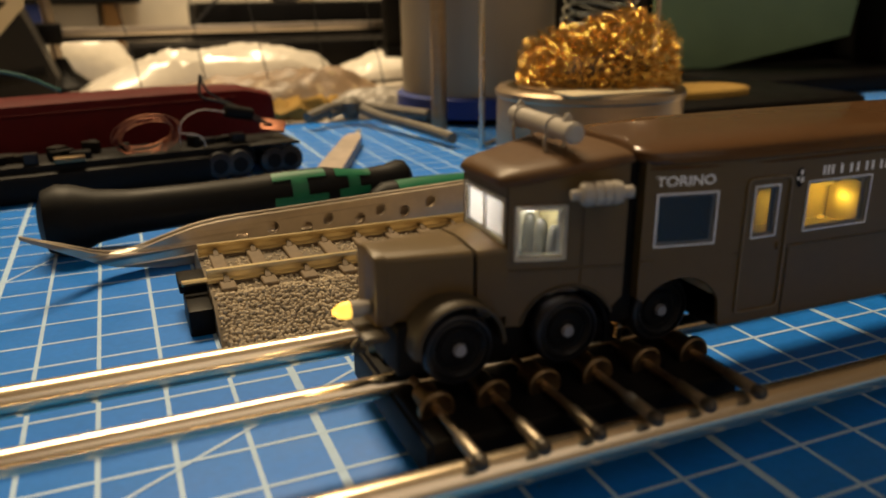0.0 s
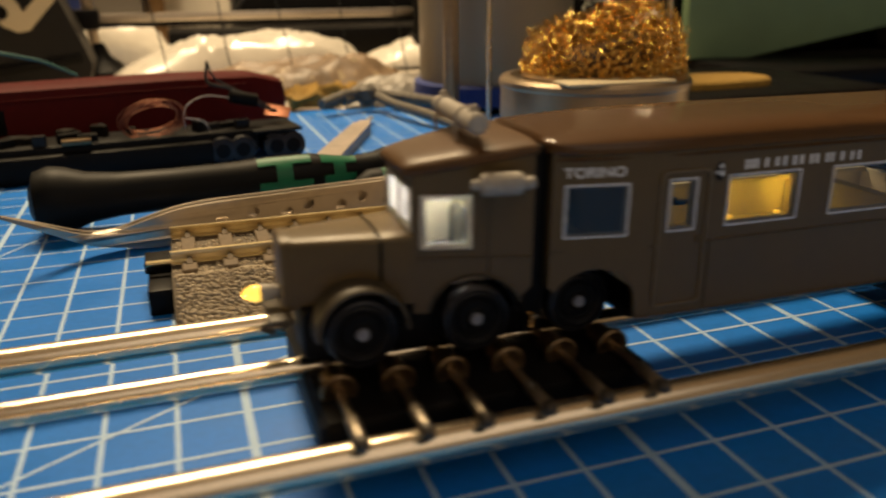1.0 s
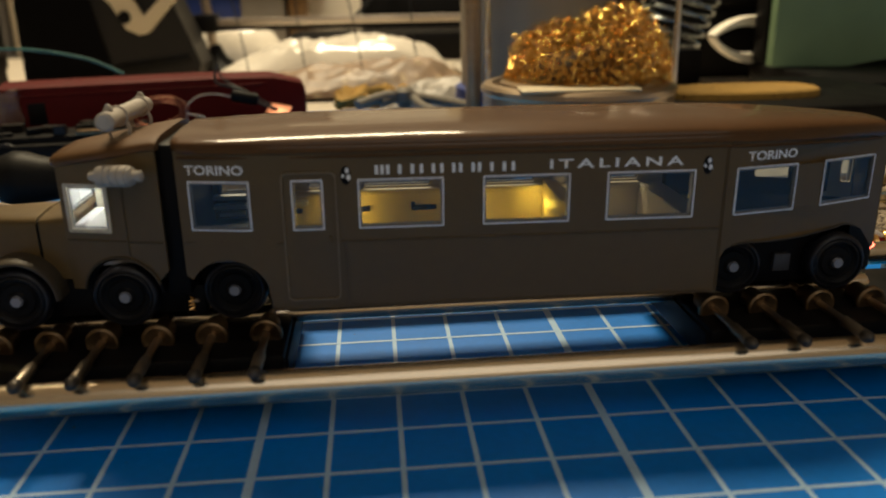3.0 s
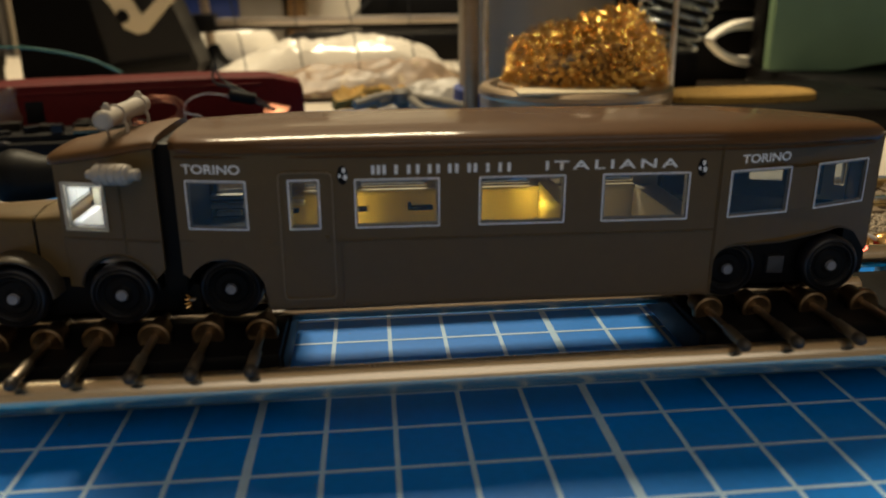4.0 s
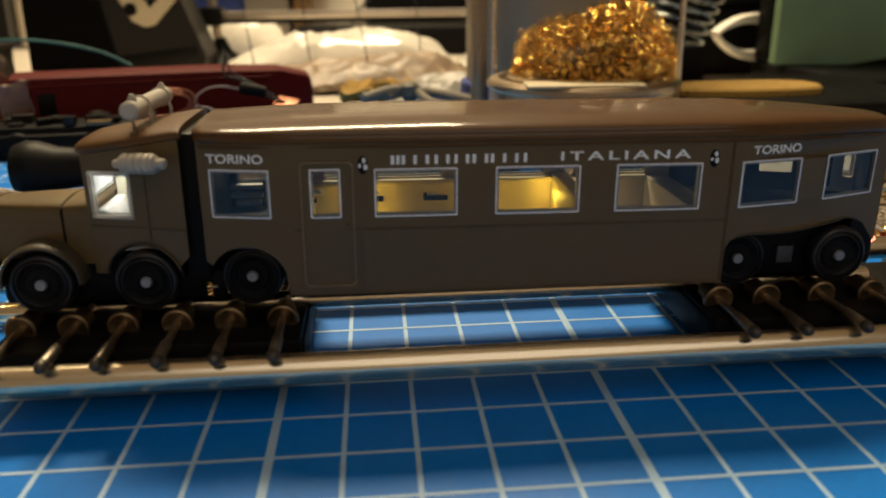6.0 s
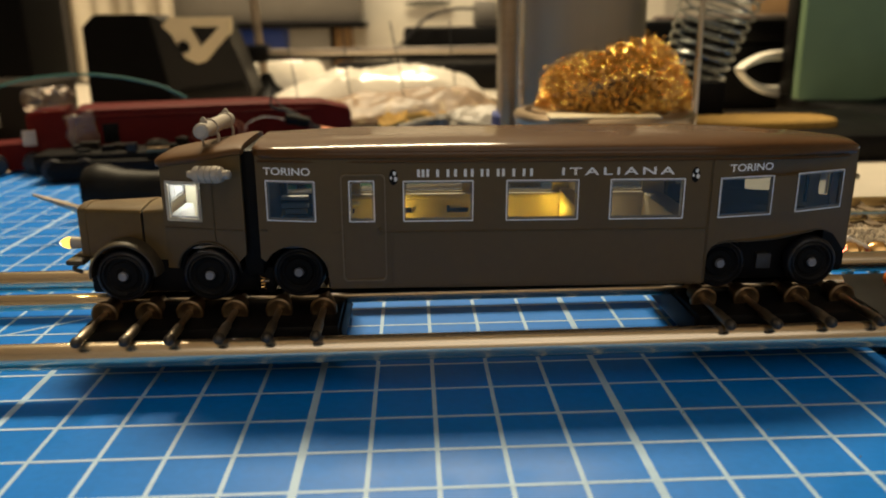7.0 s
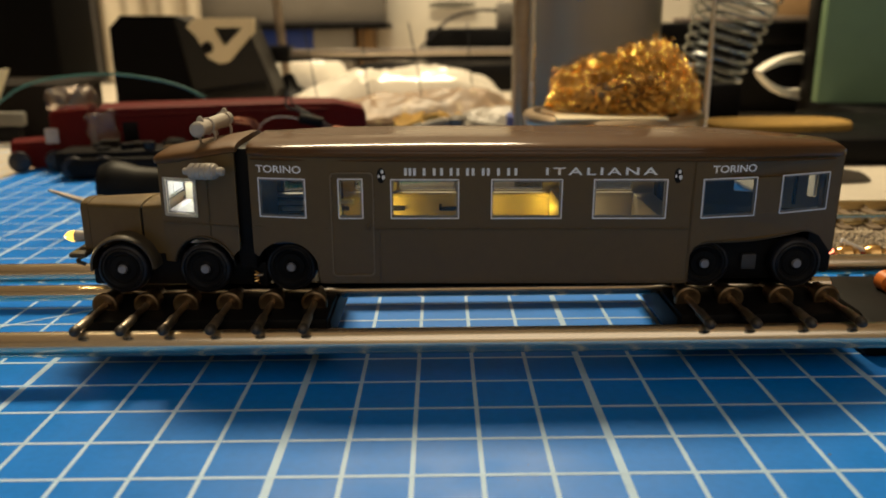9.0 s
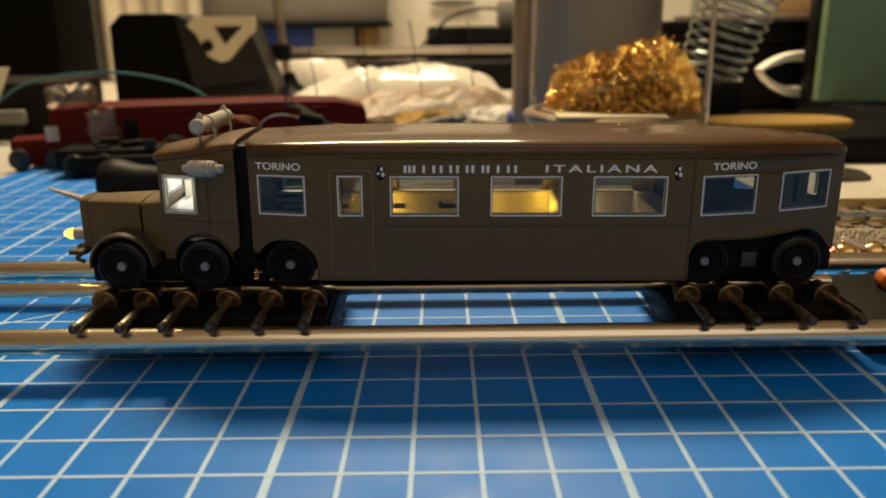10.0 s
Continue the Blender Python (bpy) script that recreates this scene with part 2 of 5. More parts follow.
def link(name, bm, mat, parent=None, label="", smooth=35):
    """Links a bmesh, built in world places, as one mesh object under a thing or a part."""
    bmesh.ops.recalc_face_normals(bm, faces=bm.faces)
    me = bpy.data.meshes.new(name)
    bm.to_mesh(me)
    bm.free()
    me.materials.append(mat)
    if smooth:
        me.shade_smooth()
        me.set_sharp_from_angle(angle=radians(smooth))
    ob = new(name, me)
    if parent:
        ob.parent = parent
        if parent.type == "EMPTY":
            ob.matrix_parent_inverse = Matrix.Translation(-parent.location)
    if label:
        tagged(ob, label)
    return ob


def part(name, bm, mat, parent, label="", smooth=35):
    return link(name, bm, mat, parent, label, smooth)


def rbox(lo, hi, bevel=0.0, seg=2, turn=None, bm=None):
    """A box from corner lo to corner hi with rounded edges; turn: a matrix about its middle."""
    one = bmesh.new()
    bmesh.ops.create_cube(one, size=1)
    lo, hi = Vector(lo), Vector(hi)
    bmesh.ops.scale(one, vec=hi - lo, verts=one.verts)
    if bevel:
        bmesh.ops.bevel(one, geom=list(one.edges), offset=bevel, segments=seg, affect="EDGES", profile=0.5)
    m = Matrix.Translation((lo + hi) / 2) @ (turn or Matrix())
    bmesh.ops.transform(one, matrix=m, verts=one.verts)
    if bm is None:
        return one
    me = bpy.data.meshes.new("tmp")
    one.to_mesh(me)
    one.free()
    bm.from_mesh(me)
    bpy.data.meshes.remove(me)
    return bm


def lathe(profile, p0, p1, seg=28, bm=None, cap=True):
    """Turns the profile (radius, share of the way from p0 to p1) about the line p0 p1."""
    bm = bm or bmesh.new()
    p0, p1 = Vector(p0), Vector(p1)
    q = (p1 - p0).to_track_quat("Z", "Y").to_matrix()
    rings = []
    for r, h in profile:
        c = p0.lerp(p1, h)
        rings.append([bm.verts.new(c + q @ Vector((r * math.cos(2 * math.pi * k / seg), r * math.sin(2 * math.pi * k / seg), 0)))
                      for k in range(seg)])
    for a, b in zip(rings, rings[1:]):
        for k in range(seg):
            bm.faces.new((a[k], a[(k + 1) % seg], b[(k + 1) % seg], b[k]))
    if cap:
        bm.faces.new(rings[0])
        bm.faces.new(rings[-1])
    return bm


def rod(p0, p1, r, seg=20, bm=None, chamfer=0.15):
    length = (Vector(p1) - Vector(p0)).length
    e = min(chamfer * r / length, 0.2)
    return lathe([(r * (1 - chamfer), 0), (r, e), (r, 1 - e), (r * (1 - chamfer), 1)], p0, p1, seg, bm)


def wire(points, r, seg=8, bm=None, steps=6):
    """A round wire along a smooth line through the points."""
    bm = bm or bmesh.new()
    pts = [Vector(p) for p in points]
    ext = [2 * pts[0] - pts[1], *pts, 2 * pts[-1] - pts[-2]]
    line = []
    for a, b, c, d in zip(ext, ext[1:], ext[2:], ext[3:]):
        for k in range(steps):
            t = k / steps
            line.append(0.5 * (2 * b + (c - a) * t + (2 * a - 5 * b + 4 * c - d) * t * t + (3 * b - a - 3 * c + d) * t ** 3))
    line.append(pts[-1])
    side = Vector((0.3, 0.2, 1)).normalized()
    rings = []
    for k, p in enumerate(line):
        d = (line[min(k + 1, len(line) - 1)] - line[max(k - 1, 0)]).normalized()
        u = side - d * side.dot(d)
        if u.length < 1e-4:
            u = d.orthogonal()
        u.normalize()
        side = u
        v = d.cross(u)
        rings.append([bm.verts.new(p + r * (u * math.cos(2 * math.pi * j / seg) + v * math.sin(2 * math.pi * j / seg))) for j in range(seg)])
    for a, b in zip(rings, rings[1:]):
        for j in range(seg):
            bm.faces.new((a[j], a[(j + 1) % seg], b[(j + 1) % seg], b[j]))
    bm.faces.new(rings[0])
    bm.faces.new(rings[-1])
    return bm


def loft(rings, bm=None, cap=True, closed=True):
    bm = bm or bmesh.new()
    vs = [[bm.verts.new(p) for p in ring] for ring in rings]
    for a, b in zip(vs, vs[1:]):
        n = len(a)
        for k in range(n if closed else n - 1):
            bm.faces.new((a[k], a[(k + 1) % n], b[(k + 1) % n], b[k]))
    if cap:
        bm.faces.new(vs[0])
        bm.faces.new(vs[-1])
    return bm


def panel(outline, holes, place, thick, bm=None):
    """A plate with holes through it: outline and holes in (u, z), place(u, z, d) gives the point at depth d."""
    bm = bm or bmesh.new()
    loops = [outline, *holes]
    flat = [p for loop in loops for p in loop]
    tris = tessellate_polygon([[Vector((u, z, 0)) for u, z in loop] for loop in loops])
    front = [bm.verts.new(place(u, z, 0)) for u, z in flat]
    back = [bm.verts.new(place(u, z, thick)) for u, z in flat]
    for a, b, c in tris:
        for vs, order in ((front, (a, b, c)), (back, (c, b, a))):
            try:
                bm.faces.new([vs[k] for k in order])
            except ValueError:
                pass
    start = 0
    for loop in loops:
        n = len(loop)
        for k in range(n):
            i, j = start + k, start + (k + 1) % n
            bm.faces.new((front[i], front[j], back[j], back[i]))
        start += n
    return bm


def rounded(u0, z0, u1, z1, r, n=4):
    """The loop of a rectangle with rounded corners."""
    out = []
    for cu, cz, a0 in ((u1 - r, z1 - r, 0), (u0 + r, z1 - r, 90), (u0 + r, z0 + r, 180), (u1 - r, z0 + r, 270)):
        for k in range(n + 1):
            a = radians(a0 + 90 * k / n)
            out.append((cu + r * math.cos(a), cz + r * math.sin(a)))
    return out


def arc(cu, cz, r, a0, a1, n=14):
    return [(cu + r * math.cos(radians(a0 + (a1 - a0) * k / n)), cz + r * math.sin(radians(a0 + (a1 - a0) * k / n))) for k in range(n + 1)]


def ring_strip(loop_out, loop_in, place, lift, bm=None):
    """A flat raised frame between two loops of the same length, standing lift proud of the plate."""
    bm = bm or bmesh.new()
    n = len(loop_out)
    a = [bm.verts.new(place(u, z, -lift)) for u, z in loop_out]
    b = [bm.verts.new(place(u, z, -lift)) for u, z in loop_in]
    c = [bm.verts.new(place(u, z, 0.0004)) for u, z in loop_in]
    d = [bm.verts.new(place(u, z, 0.0001)) for u, z in loop_out]
    for p, q in ((a, b), (b, c), (c, d), (d, a)):
        for k in range(n):
            bm.faces.new((p[k], p[(k + 1) % n], q[(k + 1) % n], q[k]))
    return bm


def word(text, name, place, u, z, height, stretch, parent, depth=0.00004, gap=1.0):
    """Printed letters, standing along a wall: built-in font, turned into a mesh."""
    cu = bpy.data.curves.new(name, "FONT")
    cu.body, cu.size, cu.extrude, cu.offset, cu.space_character = text, 1.0, 0.0, 0.018, gap
    tmp = new("tmp_text", cu)
    bpy.context.view_layer.update()
    me = bpy.data.meshes.new_from_object(tmp.evaluated_get(bpy.context.evaluated_depsgraph_get()))
    bpy.data.objects.remove(tmp)
    xs = [v.co.x for v in me.vertices]
    ys = [v.co.y for v in me.vertices]
    x0, y0, w, h = min(xs), min(ys), max(xs) - min(xs), max(ys) - min(ys)
    for v in me.vertices:
        v.co = place(u + (v.co.x - x0) / w * stretch, z + (v.co.y - y0) / h * height, -depth)
    me.materials.append(LETTER)
    ob = new(name, me)
    ob.parent = parent
    if parent.type == "EMPTY":
        ob.matrix_parent_inverse = Matrix.Translation(-parent.location)
    return ob

# ---- the setting: desk, cutting mat, room ----
YC = 0.0945            # the middle line of the railcar and of its test bench


def stretch_pts(a, b, n):
    return [a + (b - a) * k / n for k in range(n + 1)]


def build_room():
    bm = rbox((-0.75, -0.60, -0.030), (1.05, 1.25, -0.002), 0.002)
    tagged(link("desk_top", bm, DESK), "pale laminate desk top under the blue mat", "desk", kind="structure")
    walls = (("wall_north", (-1.8, 1.60, -0.75), (2.0, 1.70, 1.9)), ("wall_south", (-1.8, -1.70, -0.75), (2.0, -1.60, 1.9)),
             ("wall_west", (-1.9, -1.70, -0.75), (-1.8, 1.70, 1.9)), ("wall_east", (2.0, -1.70, -0.75), (2.1, 1.70, 1.9)))
    for name, lo, hi in walls:
        tagged(link(name, rbox(lo, hi), WALLM), "plain pale painted wall of the workroom", "wall", kind="structure")
    tagged(link("floor", rbox((-1.9, -1.70, -0.80), (2.1, 1.70, -0.75)), WALLM), "plain pale floor under the desk", "floor", kind="structure")
    tagged(link("ceiling", rbox((-1.9, -1.70, 1.90), (2.1, 1.70, 1.95)), CEILM), "plain ceiling of the workroom", "ceiling", kind="structure")


MX0, MX1, MY0, MY1 = -0.086, 0.532, -0.078, 0.388


def build_mat():
    mat = thing("cutting_mat", (MX0, MY0, 0), "blue self-healing cutting mat with a pale centimetre grid", "cutting mat")
    part("sheet", rbox((MX0, MY0, -0.0020), (MX1, MY1, 0.0), 0.0006), MATB, mat)
    z = 0.00003
    bm = bmesh.new()

    def strip(a, b, w):
        a, b = Vector((*a, z)), Vector((*b, z))
        s = (b - a).normalized().cross(Vector((0, 0, 1))) * w / 2
        bm.faces.new([bm.verts.new(p) for p in (a - s, b - s, b + s, a + s)])

    for i in range(-22, 46):
        x = 0.066 + 0.01 * i
        strip((x, MY0 + 0.006), (x, MY1 - 0.008), 0.00125 if i % 5 == 1 else 0.00072)
    part("upright_grid_print", bm, LINE, mat, smooth=0)
    bm = bmesh.new()
    z = 0.00006
    for j in range(-14, 31):
        y = 0.072 + 0.01 * j
        strip((MX0 + 0.012, y), (MX1 - 0.012, y), 0.00066)
    part("level_grid_print", bm, LINE, mat, smooth=0)
    bm = bmesh.new()
    z = 0.00009
    strip((-0.024, 0.082), (0.056, 0.132), 0.0006)
    strip((-0.056, 0.142), (0.060, 0.322), 0.0006)
    part("slanting_print", bm, LINE, mat, smooth=0)


def build_crumbs():
    rng = np.random.default_rng(21)
    one = bmesh.new()
    bmesh.ops.create_icosphere(one, subdivisions=1, radius=1)
    base, tri = np.array([v.co[:] for v in one.verts]), np.array([[v.index for v in f.verts] for f in one.faces])
    one.free()
    verts, faces = [], []
    for k in range(140):
        x, y, r = rng.uniform(-0.05, 0.24), rng.uniform(-0.01, 0.135), 0.00007 + 0.00016 * rng.random() ** 3
        verts.append(base * rng.uniform(0.6, 1.3, (len(base), 3)) * np.array([r, r, r * 0.6]) + np.array([x, y, r * 0.5]))
        faces.append(tri + k * len(base))
    me = bpy.data.meshes.new("dust")
    me.from_pydata(np.concatenate(verts).tolist(), [], np.concatenate(faces).tolist())
    me.materials.append(SLEEPER)
    tagged(new("dust", me), "fine dark dust and crumbs on the mat", "dust", kind="stuff")


build_room()
build_mat()
build_crumbs()

# ---- the railcar ----
SIDE_Y = 0.0817


def body_half(x):
    """Half the width of the body, drawn in a little at the front."""
    return YC - SIDE_Y - 0.0022 * max(0.0, (0.080 - x) / 0.0145) ** 1.5


def flat_side(sign):
    """Places on the long straight wall; sign -1 is the wall towards the camera."""
    return lambda u, z, d: Vector((u, YC + sign * (body_half(u) - d), z))


def tail_half(x):
    """Half the width of the body where it narrows to the rear."""
    t = max(0.0, min(1.0, (x - 0.1455) / 0.031))
    return 0.0128 - 0.0088 * t ** 1.45


def tail_side(sign):
    return lambda u, z, d: Vector((u, YC + sign * (tail_half(u) - d), z))


def cab_side(sign):
    def place(u, z, d):
        t = (u - 0.0478) / (0.0637 - 0.0478)
        return Vector((u, YC + sign * (0.0068 + 0.0040 * t - d), z))
    return place


WIN_Z0, WIN_Z1 = 0.0277, 0.0350
MAIN_WINDOWS = ((0.0671, 0.0759), (0.0911, 0.1034), (0.1091, 0.1219), (0.1274, 0.1407))
DOOR_WINDOW = (0.0817, 0.0862)
TAIL_WINDOWS = ((0.1470, 0.1576), (0.1627, 0.1733))
FAR_TAIL_WINDOWS = ((0.1470, 0.1545), (0.1575, 0.1758))
CAB_WINDOW = (0.0486, 0.0552)


def hole_of(u0, u1, z0=WIN_Z0, z1=WIN_Z1):
    return rounded(u0 + 0.0003, z0 + 0.0003, u1 - 0.0003, z1 - 0.0003, 0.0003, 2)


def glaze(root, place, u0, u1, z0=WIN_Z0, z1=WIN_Z1, lift=0.00016, label="", rim=0.00023, mat=None, pane_mat=None):
    frame_ = part("window_frame", ring_strip(rounded(u0, z0, u1, z1, 0.0002, 3), rounded(u0 + rim, z0 + rim, u1 - rim, z1 - rim, 0.00012, 3),
                                             place, lift), mat or SILVERP, root, label)
    a, b = rim + 0.00016, rim + 0.00028
    part("inner_bead", ring_strip(rounded(u0 + a, z0 + a, u1 - a, z1 - a, 0.0001, 2), rounded(u0 + b, z0 + b, u1 - b, z1 - b, 0.00006, 2),
                                  lambda u, z, d: place(u, z, d + 0.00022), 0.00012), BEZEL, frame_ if root.type == "EMPTY" else root)
    pane = bmesh.new()
    vs = [[pane.verts.new(place(u, z, d)) for u in stretch_pts(u0 + 0.0003, u1 - 0.0003, 3) for z in (z0 + 0.0003, z1 - 0.0003)] for d in (0.0003,)]
    for v in vs:
        for k in range(3):
            pane.faces.new((v[2 * k], v[2 * k + 1], v[2 * k + 3], v[2 * k + 2]))
    ob = part("window_pane", pane, pane_mat or GLASS, root)
    ob.visible_shadow = False


def roof_ring(x, half, lip, crown, n=26, lip_h=0.0011):
    ring = [Vector((x, YC - half * 0.97, lip)), Vector((x, YC - half, lip + 0.0002)), Vector((x, YC - half, lip + 0.0007)), Vector((x, YC - half * 0.985, lip + lip_h))]
    for k in range(n + 1):
        a = math.pi * k / n
        c, s = math.cos(a), math.sin(a)
        y = -half * 0.975 * math.copysign(abs(c) ** 0.55, c)
        ring.append(Vector((x, YC + y, lip + lip_h + (crown - lip - lip_h) * abs(s) ** 0.85)))
    ring += [Vector((x, YC + half * 0.985, lip + lip_h)), Vector((x, YC + half, lip + 0.0007)), Vector((x, YC + half, lip + 0.0002)), Vector((x, YC + half * 0.97, lip))]
    return ring


def wheel(root, x, z, sign, r=0.0049, inset=0.0):
    y0, y1 = YC + sign * (0.0062 - inset), YC + sign * (0.0092 - inset)
    w = part("wheel", lathe([(r * 0.86, 0.0), (r * 0.93, 0.95), (r * 0.55, 0.80), (r * 0.5, 0.88), (r * 0.30, 0.90), (r * 0.24, 0.98)], (x, y0, z), (x, y1, z), 36), BLACKP, root)
    tyre = []
    for k in range(13):
        a = math.pi * k / 12
        tyre.append((r * 0.84 + r * 0.16 * abs(math.sin(a)) ** 0.7, 0.08 + 0.96 * (0.5 - 0.5 * math.cos(a))))
    part("tyre", lathe(tyre, (x, y0, z), (x, y1, z), 40, cap=False), TYRE, w)
    part("rim_ring", lathe([(r * 0.60, 0.70), (r * 0.66, 0.90), (r * 0.72, 1.02), (r * 0.78, 0.98), (r * 0.80, 0.80)], (x, y0, z), (x, y1, z), 36, cap=False), BLACKG, w)
    part("hub_cap", lathe([(0.00098, 0), (0.00098, 0.8), (0.00075, 1)], (x, y0, z), (x, y1 + sign * 0.0004, z), 20), HUB, w, "dull grey hub cap")


def lettering(root):
    for sign, tag in ((-1, "word_torino"),):
        side, tail = flat_side(sign), tail_side(sign)
        word("TORINO", tag, side, 0.0669, 0.03590, 0.00135, 0.0083, root)
        word("TORINO", tag, tail, 0.1486, 0.03595, 0.00135, 0.0085, root)
        word("ITALIANA", "word_italiana", side, 0.1188, 0.03570, 0.00135, 0.0199, root, gap=1.35)
        # a trade name, as plain upright bars
        widths = (0.0021, 0.0005, 0.0018, 0.0017, 0.0015, 0.0014, 0.0005, 0.0018)
        lefts = (0.0936, 0.0969, 0.0987, 0.1017, 0.1046, 0.1074, 0.1101, 0.1119)
        for u, w in zip(lefts, widths):
            bm = bmesh.new()
            n = 1 if w < 0.001 else 3 if w > 0.002 else 2
            cells = [(u + (w - 0.0005) * k / max(1, n - 1), 0.0356, u + (w - 0.0005) * k / max(1, n - 1) + 0.0005, 0.03695) for k in range(n)]
            for a, b, c, d in cells:
                bm.faces.new([bm.verts.new(side(p, q, -0.00004)) for p, q in ((a, b), (c, b), (c, d), (a, d))])
            part("print_block", bm, LETTER, root, smooth=0)
        for x in (0.0895, 0.1424):
            bm = bmesh.new()
            bm.faces.new([bm.verts.new(side(x + 0.00075 * math.cos(a), 0.0356 + 0.0014 * math.sin(a), -0.00005)) for a in stretch_pts(0, 5.9, 15)])
            badge = part("badge", bm, BLACKP, root, "small black oval badge", 0)
            bm = bmesh.new()
            for cx, cz, rr in ((0.0002, 0.0007, 0.0004), (0.0004, -0.0003, 0.00045), (-0.0004, -0.0001, 0.0003)):
                bm.faces.new([bm.verts.new(side(x + cx + rr * 0.7 * math.cos(a), 0.0356 + cz + rr * math.sin(a), -0.00008)) for a in stretch_pts(0, 5.6, 8)])
            part("pale_marks", bm, LETTER, badge, "", 0)


def front_panel(side, sign):
    """The drawn-in front piece of the long wall, in narrow columns, with its window and wheel arch."""
    bm = bmesh.new()
    w0, w1 = MAIN_WINDOWS[0][0] + 0.0003, MAIN_WINDOWS[0][1] - 0.0003
    xs = sorted({0.0655, 0.0657, 0.0664, w0, w1, 0.0780, 0.0800, *stretch_pts(0.0664, 0.0780, 24)})

    def low(x):
        r = 0.0062 ** 2 - (x - 0.0718) ** 2
        return 0.0206 if x < 0.0660 else 0.0170 + math.sqrt(max(r, 0.0)) if x < 0.0780 else 0.0155

    cols = [[bm.verts.new(side(x, z, 0)) for z in (low(x), WIN_Z0 + 0.0003, WIN_Z1 - 0.0003, 0.0392)] for x in xs]
    for k, (a, b) in enumerate(zip(cols, cols[1:])):
        inside = w0 - 1e-6 < (xs[k] + xs[k + 1]) / 2 < w1 + 1e-6
        for m in range(3):
            if not (inside and m == 1):
                bm.faces.new((a[m], b[m], b[m + 1], a[m + 1]))
    back = bmesh.ops.extrude_face_region(bm, geom=list(bm.faces), use_keep_orig=True)
    for v in back["geom"]:
        if isinstance(v, bmesh.types.BMVert):
            v.co.y -= sign * 0.0006
    return bm


def main_outline():
    return [(0.0800, 0.0392), (0.0800, 0.0155), *[(x, 0.0155) for x in stretch_pts(0.0860, 0.1455, 6)], (0.1455, 0.0392)]


def tail_outline():
    low = [(0.1455, 0.0155), (0.14555, 0.0198), (0.1458, 0.0212), (0.1464, 0.0223), (0.1475, 0.0229), (0.1492, 0.0232), (0.1520, 0.0231), (0.1560, 0.0230), (0.1600, 0.0231), (0.1660, 0.0236), (0.1690, 0.0239),
           (0.1715, 0.0230), (0.1738, 0.0208), (0.1752, 0.0188), (0.1762, 0.0190)]
    return low + [(0.1762, 0.0300), (0.1762, 0.0376), *[(x, 0.0392 - 0.0012 * ((x - 0.1455) / 0.03)) for x in stretch_pts(0.1740, 0.1455, 8)]]


